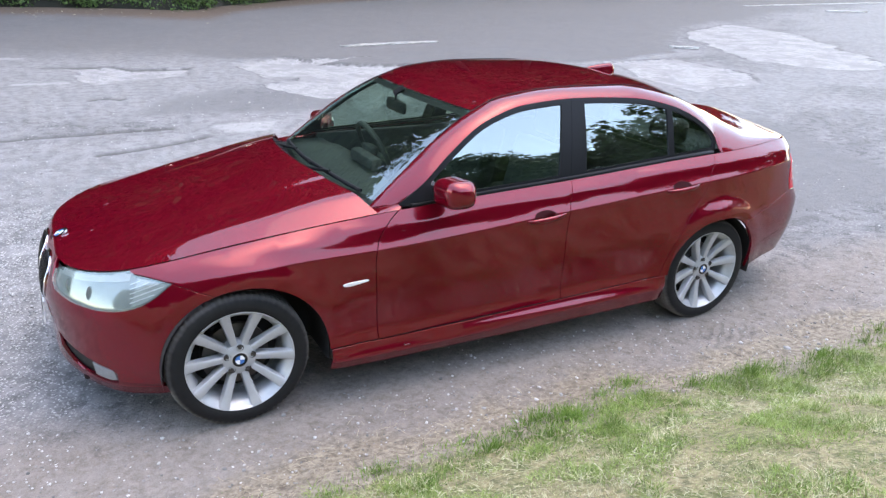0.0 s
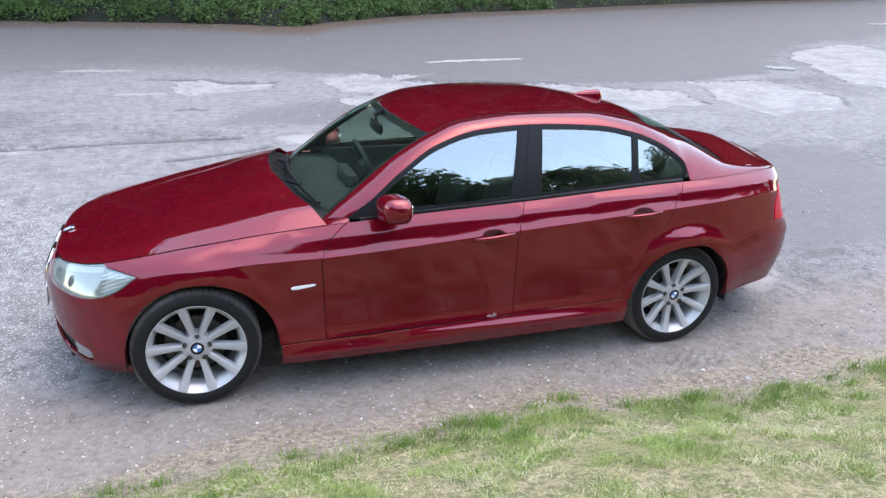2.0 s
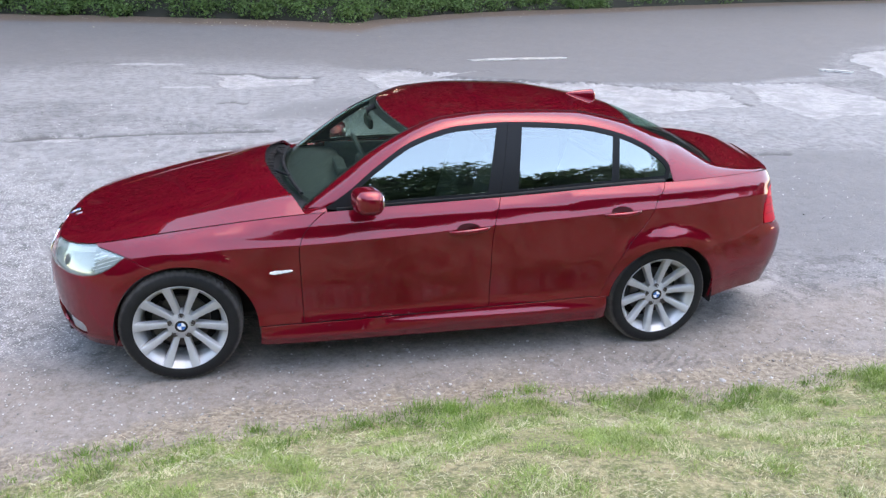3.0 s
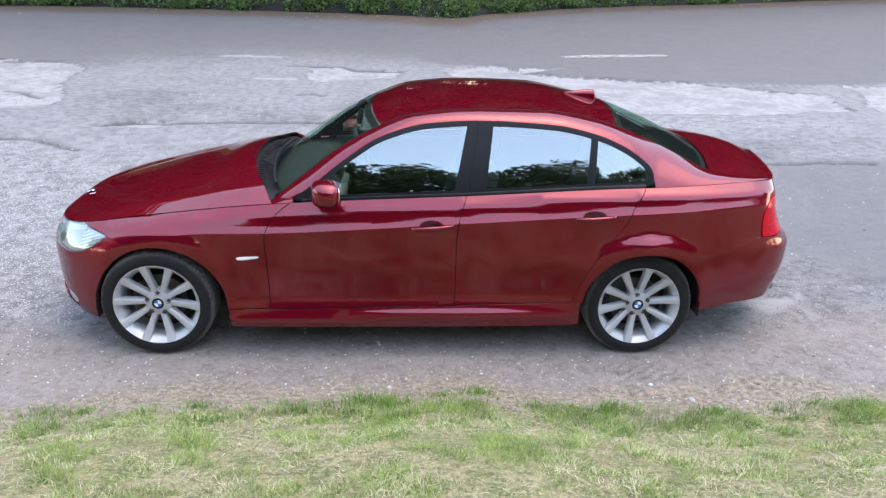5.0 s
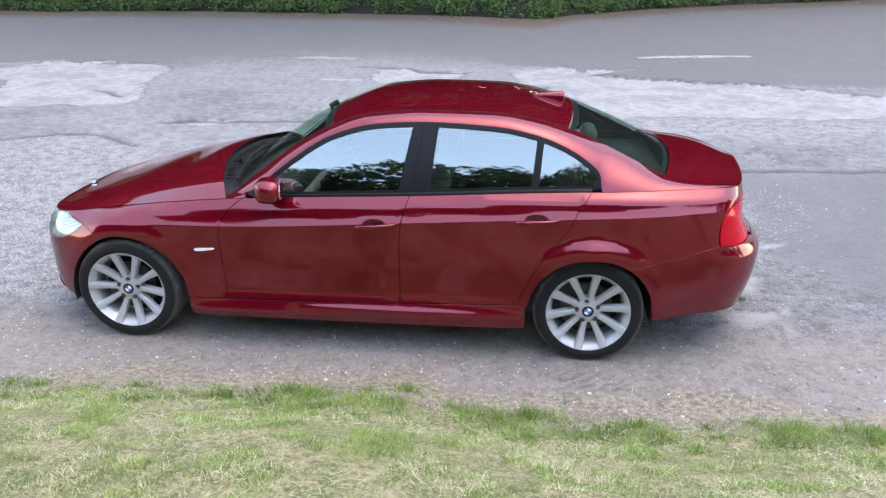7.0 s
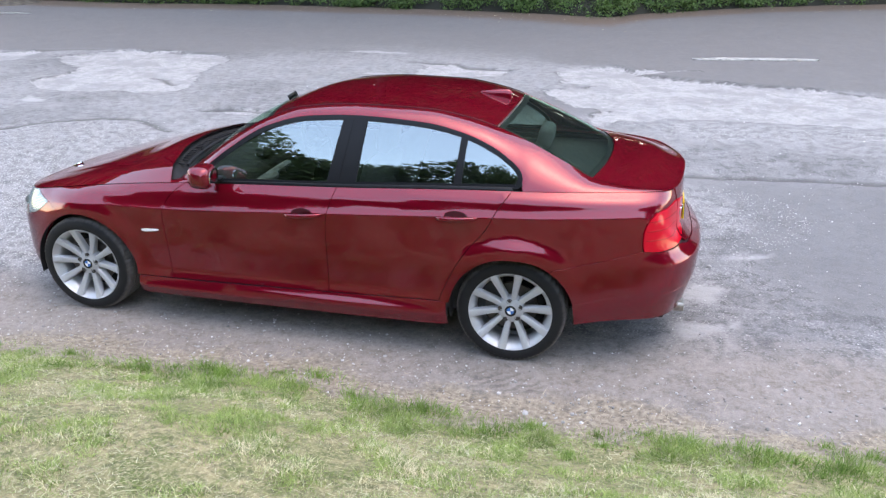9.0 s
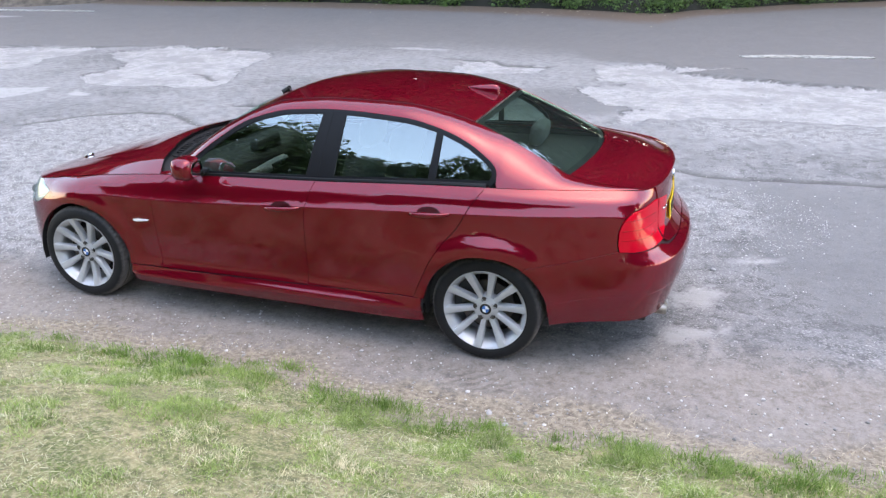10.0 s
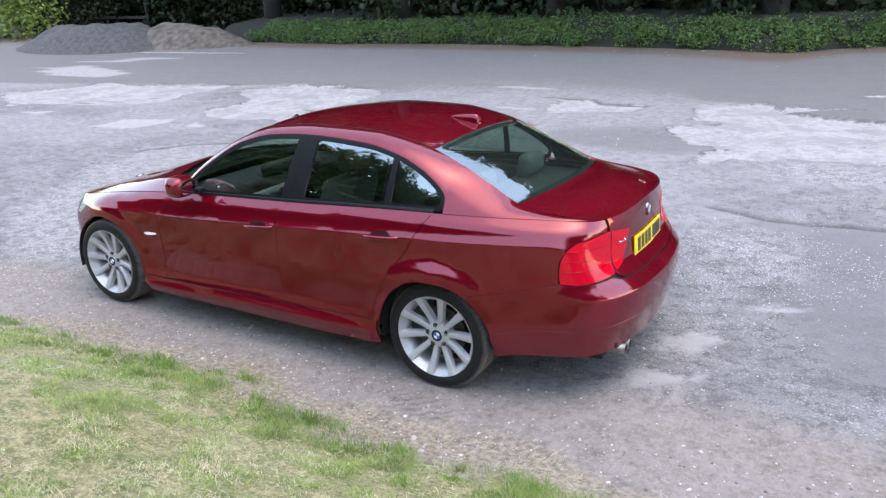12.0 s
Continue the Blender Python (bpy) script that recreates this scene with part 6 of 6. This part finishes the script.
    ln = rng.uniform(0.018, 0.07, n) * (1 + 1.0 * (rng.random(n) < 0.05))
    straw = blades(x, y, ln, rng.uniform(0.0014, 0.003, n), rng.uniform(1.38, 1.56, n), ground_z(x, y) + 0.003 + np.where(y < verge_line(x), rng.uniform(0, 0.018, n), 0))
    flat_mesh("straw", *straw, leafy("dry_straw", (0.18, 0.14, 0.095), (0.60, 0.51, 0.37), trans=0.1), "dry pale grass stalks lying on dirt", "straw")


def build_litter():
    """Pale fallen petals and leaves at the foot of the ivy."""
    n = 420
    x = rng.uniform(-14, 14, n)
    y = hedge_y(x) - np.abs(rng.normal(0, 0.9, n)) + 0.1
    z = ground_z(x, y) + 0.03
    s, a = rng.uniform(0.012, 0.035, n), rng.uniform(0, 6.28, n)
    u, w = np.stack([np.cos(a), np.sin(a), 0 * a], 1), np.stack([-np.sin(a), np.cos(a), 0 * a + 0.2], 1)
    p = np.stack([x, y, z], 1)
    v = np.stack([p - u * s[:, None], p - w * s[:, None] * 0.6, p + u * s[:, None], p + w * s[:, None] * 0.6], 1).reshape(-1, 3)
    k = np.arange(n)[:, None] * 4
    flat_mesh("fallen_leaves", v, np.concatenate([k + (0, 1, 2), k + (0, 2, 3)]), leafy("pale_fallen_leaves", (0.30, 0.22, 0.10), (0.75, 0.70, 0.50)), "pale fallen leaves and petals on the road edge", "leaves")


def build_stones():
    ico = bmesh.new()
    bmesh.ops.create_icosphere(ico, subdivisions=1, radius=1)
    iv = np.array([tuple(v.co) for v in ico.verts])
    jf = np.array([[v.index for v in f.verts] for f in ico.faces])
    ico.free()

    def heap(x, y, r, sink=0.35):
        vs = []
        for px, py, pr in zip(x, y, r):
            sc = pr * rng.uniform(0.6, 1.2, 3) * (1, 1, 0.65)
            a = rng.uniform(0, 6.28)
            v = iv * (1 + rng.uniform(-0.25, 0.25, (len(iv), 1))) * sc
            v = np.stack([v[:, 0] * np.cos(a) - v[:, 1] * np.sin(a), v[:, 0] * np.sin(a) + v[:, 1] * np.cos(a), v[:, 2]], 1)
            vs.append(v + (px, py, float(ground_z(px, py)) + sc[2] * sink))
        k = np.arange(len(vs))[:, None, None] * len(iv)
        return np.concatenate(vs), (jf[None] + k).reshape(-1, 3)
    m = Nodes("pale_pebbles")
    rnd = m.t.nodes.new("ShaderNodeNewGeometry").outputs["Random Per Island"]
    m.base(Base_Color=m.ramp(rnd, (0.0, (0.13, 0.125, 0.12)), (0.5, (0.30, 0.29, 0.28)), (1.0, (0.56, 0.54, 0.52))), Roughness=0.85)
    n = 5400
    x, y = rng.uniform(-2.0, 6.5, n), np.concatenate([rng.normal(-1.15, 0.22, n // 3), rng.uniform(-1.4, 6.5, n - n // 3)])
    ok = (y > verge_line(x) - 0.05) & ~((np.abs(x) < 0.14) & (np.abs(y + 0.75) < 0.14)) & ~((np.abs(x - 2.76) < 0.14) & (np.abs(y + 0.75) < 0.14))
    x, y = x[ok], y[ok]
    v, f = heap(x, y, rng.uniform(0.0024, 0.0075, len(x)) * (1 + 0.8 * (rng.random(len(x)) < 0.09)))
    flat_mesh("pebbles", v, f, m.mat, "small pale loose stones scattered on the road", "pebbles")
    n = 9000
    a, r = rng.uniform(0, 6.28, n), np.sqrt(rng.random(n))
    which = rng.integers(0, 3, n)
    cx, cy = np.choose(which, [-2.3, -1.3, 4.1]), np.choose(which, [2.3, 0.5, 2.0])
    rx, ry = np.choose(which, [2.1, 1.0, 0.85]), np.choose(which, [1.7, 1.7, 0.85])
    x, y = cx + rx * r * np.cos(a), cy + ry * r * np.sin(a)
    ok = ~((np.abs(y) < 0.9) & (x > -0.7))
    v, f = heap(x[ok], y[ok], rng.uniform(0.0025, 0.007, ok.sum()), 0.2)
    flat_mesh("stone_chips", v, f, m.mat, "loose pale stone chips in worn road patches", "stone chips")
    for px, py, pr in ((4.02, 0.84, 0.024), (2.93, -1.38, 0.019), (1.05, -1.2, 0.015), (0.93, -1.15, 0.014), (1.23, -0.88, 0.013), (2.05, -0.99, 0.014), (4.75, 1.8, 0.018), (3.04, -1.49, 0.017)):
        v, f = heap([px], [py], [pr], 0.3)
        flat_mesh("stone", v, f, m.mat, "single pale grey stone on the dirt edge", "stone", kind="")


def leaf_cloud(centres, radii, per, size, flat=0.6):
    """Leaves spread in and on blobs: a folded four-sided leaf each."""
    c = np.repeat(np.asarray(centres, float), per, axis=0)
    r = np.repeat(np.asarray(radii, float).reshape(len(centres), -1), per, axis=0)
    n = len(c)
    d = rng.normal(size=(n, 3))
    d /= np.linalg.norm(d, axis=1)[:, None]
    p = c + d * r * rng.power(4, n)[:, None]
    s = size * rng.uniform(0.6, 1.3, n)[:, None]
    nrm = d * 0.7 + rng.normal(size=(n, 3)) * 0.6 + (0, 0, flat)
    nrm /= np.linalg.norm(nrm, axis=1)[:, None]
    a = np.cross(nrm, rng.normal(size=(n, 3)))
    a /= np.linalg.norm(a, axis=1)[:, None]
    b = np.cross(nrm, a)
    v = np.stack([p - a * s * 0.55, p + b * s * 0.36 + nrm * s * 0.1, p + a * s * 0.6, p - b * s * 0.36 + nrm * s * 0.1], 1).reshape(-1, 3)
    k = np.arange(n)[:, None] * 4
    return v, np.concatenate([k + (0, 1, 2), k + (0, 2, 3)])


def hedge_y(x):
    return np.interp(x, [p[0] for p in HEDGE], [p[1] for p in HEDGE])


def build_hedge():
    n = 900
    x = np.concatenate([rng.uniform(-15, 12, 760), rng.uniform(12, 38, 140)])
    t = rng.random(n)
    y = hedge_y(x) + 0.15 + t * 1.5
    z = ground_z(x, y) + 0.12 + 0.50 * np.sqrt(t) * rng.uniform(0.6, 1.15, n)
    v, f = leaf_cloud(np.stack([x, y, z], 1), np.stack([0.34 + 0 * x, 0.3 + 0 * x, 0.22 + 0 * x], 1) * rng.uniform(0.7, 1.2, (n, 1)), 104, 0.062, 0.8)
    flat_mesh("ivy_bank", v, f, leafy("ivy_leaves", (0.05, 0.105, 0.03), (0.14, 0.24, 0.07), rough=0.5), "low dense green ivy bank along the road edge", "ivy")
    xs = np.linspace(-17, 40, 90)
    prof = [(0.25, 0.02), (0.55, 0.28), (1.1, 0.52), (1.9, 0.66), (3.5, 0.75), (14, 1.2)]
    v = np.array([(a, hedge_y(a) + o, float(ground_z(a, hedge_y(a) + o)) + h * (0.85 + 0.3 * float(value_noise(np.array(a * 0.8), np.array(o), 4)))) for a in xs for o, h in prof])
    # Near-black soil: the canopy's missing shade is put into its colour.
    soil = plain("shade_dark_leaf_mould", (0.012, 0.012, 0.007), 0.9, scale=6, bump=0.3)
    tagged(mesh_ob("bank_soil", v, [q[::-1] for q in grid_faces(len(xs), len(prof))], soil), "soil bank under ivy and trees, canopy shade in its colour", "bank", kind="structure")


# Wood's shade put into the colours: near-black bark, leaves dimmer than TREE_LEAF.
BARK = plain("shade_dark_bark", (0.020, 0.018, 0.014), 0.9, vary=0.4, scale=9, bump=0.5)
WOOD_LEAF = leafy("shade_dim_wood_leaves", (0.018, 0.036, 0.012), (0.052, 0.088, 0.028), rough=0.6, trans=0.1)
TREE_LEAF = leafy("tree_leaves", (0.03, 0.06, 0.018), (0.07, 0.12, 0.035), rough=0.5)


def tree(name, x, y, h, spread_r, trunk_r, mat, label, leaf=0.2, clumps=30, per=110, low=0.35, group=""):
    root = thing(name, label, "tree", (x, y, float(ground_z(x, y)) - 0.1), group)
    bend = rng.normal(0, 0.15, 2)
    pts = [(bend[0] * t * t, bend[1] * t * t, h * 0.75 * t) for t in np.linspace(0, 1, 8)]
    pieces = [tube(pts, trunk_r * np.linspace(1.25, 0.3, 8) * np.r_[1.25, np.ones(7)], 9)]
    for i in range(7):
        t0 = rng.uniform(0.35, 0.95)
        b = np.array([bend[0] * t0 * t0, bend[1] * t0 * t0, h * 0.75 * t0])
        a = i * 2.4 + rng.uniform(-0.4, 0.4)
        L = spread_r * rng.uniform(0.6, 0.95)
        pieces.append(tube([b + np.array([np.cos(a) * L * s, np.sin(a) * L * s, h * 0.16 * s]) for s in np.linspace(0, 1, 5)], trunk_r * 0.4 * np.linspace(1, 0.2, 5), 6))
    mesh_ob("trunk", *join(*pieces), BARK, root)
    d = rng.normal(size=(clumps, 3))
    d /= np.linalg.norm(d, axis=1)[:, None]
    rr = rng.uniform(0.45, 1.0, clumps)[:, None]
    mid = h * (1 + low) / 2
    c = d * rr * (spread_r, spread_r, h * (1 - low) / 2) + (0, 0, mid)
    v, f = leaf_cloud(c, rng.uniform(0.16, 0.34, clumps)[:, None] * spread_r * np.ones((1, 3)), per, leaf)
    me_ob = flat_mesh("crown", v, f, mat, "", "", "")
    me_ob.parent = root
    return root


def build_trees():
    # The wood behind the ivy.
    for i, x in enumerate(np.r_[np.linspace(-19, 14, 12), np.linspace(17, 44, 9)]):
        yy = hedge_y(x) + (2.4 if i % 2 else 5.0) + rng.uniform(-0.5, 0.8)
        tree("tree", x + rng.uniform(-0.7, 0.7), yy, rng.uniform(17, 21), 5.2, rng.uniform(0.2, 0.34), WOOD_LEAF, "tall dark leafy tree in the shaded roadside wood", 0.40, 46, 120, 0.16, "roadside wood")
    # The far thicket that closes the wood.
    xs = rng.uniform(-45, 60, 1150)
    ys = np.interp(xs, [-45, -16, 12, 60], [26, 24, 28, 52]) + rng.uniform(0, 5, 1150)
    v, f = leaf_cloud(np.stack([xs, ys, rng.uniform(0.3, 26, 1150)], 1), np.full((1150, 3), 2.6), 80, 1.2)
    flat_mesh("thicket", v, f, WOOD_LEAF, "dense undergrowth deep in the wood, dimmed in colour for shade", "thicket")
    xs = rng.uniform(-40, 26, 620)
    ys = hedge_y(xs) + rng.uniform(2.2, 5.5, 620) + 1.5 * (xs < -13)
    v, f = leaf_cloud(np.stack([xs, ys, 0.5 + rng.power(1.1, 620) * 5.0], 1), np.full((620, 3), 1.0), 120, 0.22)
    # Leaf colour taken near black to hold the shade beneath the trees.
    flat_mesh("undergrowth", v, f, leafy("shade_dark_undergrowth_leaves", (0.006, 0.014, 0.005), (0.020, 0.040, 0.012), rough=0.6, trans=0.1), "green undergrowth below the wood's trees, shade put into its colour", "undergrowth")
    # The tree row on the other side, behind the bank, that the car's glass mirrors.
    for x in np.linspace(-32, 36, 19):
        tall = 4.0 * float(smooth01(-5, -14, x) + 0.6 * smooth01(15, 23, x))
        tree("tree", x + rng.uniform(-1, 1), -25 + rng.uniform(-3, 3), rng.uniform(11.3, 12.3) + tall, 4.2, 0.28, TREE_LEAF, "green leafy tree standing in a row behind the bank", 0.36, 64, 150, 0.06, "tree row")
    v, f = leaf_cloud(np.stack([rng.uniform(-40, 44, 260), rng.uniform(-23, -20, 260), rng.uniform(0.9, 3.2, 260)], 1), np.full((260, 3), 1.3), 70, 0.26)
    for x, y in ((-11.5, -17.5), (-15.5, -15.0), (-19.5, -17.0), (-24.0, -13.5), (-28.0, -16.0),
                 (21.5, -16.5), (25.5, -14.5), (28.5, -12.0), (31.5, -9.5), (35.0, -4.5)):
        tree("tree", x, y, rng.uniform(13.5, 14.8), 4.4, 0.3, TREE_LEAF, "tall green leafy tree standing before a tree row", 0.36, 70, 150, 0.05, "tree row")
    w, g = leaf_cloud(np.stack([rng.uniform(-44, 46, 520), rng.uniform(-30, -26, 520), rng.power(1.3, 520) * 9.5], 1), np.full((520, 3), 1.7), 70, 0.42)
    flat_mesh("copse", w, g, TREE_LEAF, "dense green foliage filling a row of trees", "trees")
    flat_mesh("field_hedge", v, f, TREE_LEAF, "tall dense green hedge beneath a tree row", "hedge")


def build_heap():
    def mound(name, cx, cy, rx, ry, h, mat, label, seed):
        r, a = np.linspace(0, 1, 26), np.linspace(0, 2 * np.pi, 72, endpoint=False)
        v = []
        for t in r:
            for b in a:
                x, y = cx + rx * t * math.cos(b), cy + ry * t * math.sin(b)
                lump = float(fractal(np.array(x * 1.2), np.array(y * 1.2), 4, seed)) - 0.5
                v.append((x, y, float(ground_z(x, y)) - 0.03 + h * float(smooth01(1.0, 0.30, t)) * (1 + 0.5 * lump) + 0.12 * lump * (1 - t)))
        ob = mesh_ob(name, v, grid_faces(26, 72, False, True), mat)
        return tagged(ob, label, "heap")
    grey = plain("grey_gravel", (0.062, 0.06, 0.059), 0.9, vary=0.5, scale=7, bump=0.6)
    brown = plain("brown_spoil", (0.10, 0.082, 0.066), 0.9, vary=0.6, scale=4, bump=0.6)
    mound("gravel_mound", -20.9, 14.9, 4.9, 2.3, 0.80, grey, "tall heap of dark grey gravel beside the road", 3)
    mound("spoil_mound", -17.2, 15.5, 3.7, 1.7, 0.66, brown, "low brown heap of soil and rubble", 5)
    v, f = leaf_cloud(np.stack([rng.uniform(-36, -27.8, 60), rng.uniform(16, 19, 60), rng.uniform(0.4, 3.6, 60)], 1), np.full((60, 3), 0.9), 130, 0.16)
    flat_mesh("bush", v, f, leafy("bush_leaves", (0.09, 0.16, 0.03), (0.24, 0.34, 0.08)), "bright green bush beside a gravel heap", "bush", kind="")
    fence = thing("fence", "old dark wooden rail fence behind a gravel heap", "fence", (-28.6, 21.0, 0))
    wood = plain("weathered_fence_wood", (0.03, 0.026, 0.022), 0.85, vary=0.3, scale=12, bump=0.3)
    for dx in (-8, -5.2, -2.4, 0.4, 3.2):
        part("post", box((dx - 0.07, -0.07, -0.2), (dx + 0.07, 0.07, 2.2), 0.015), wood, fence)
    for zz in (0.8, 1.75):
        part("rail", box((-8.2, -0.12, zz - 0.06), (3.4, -0.07, zz + 0.06), 0.01), wood, fence)


build_grass()
build_stones()
build_hedge()
build_litter()
build_trees()
build_heap()
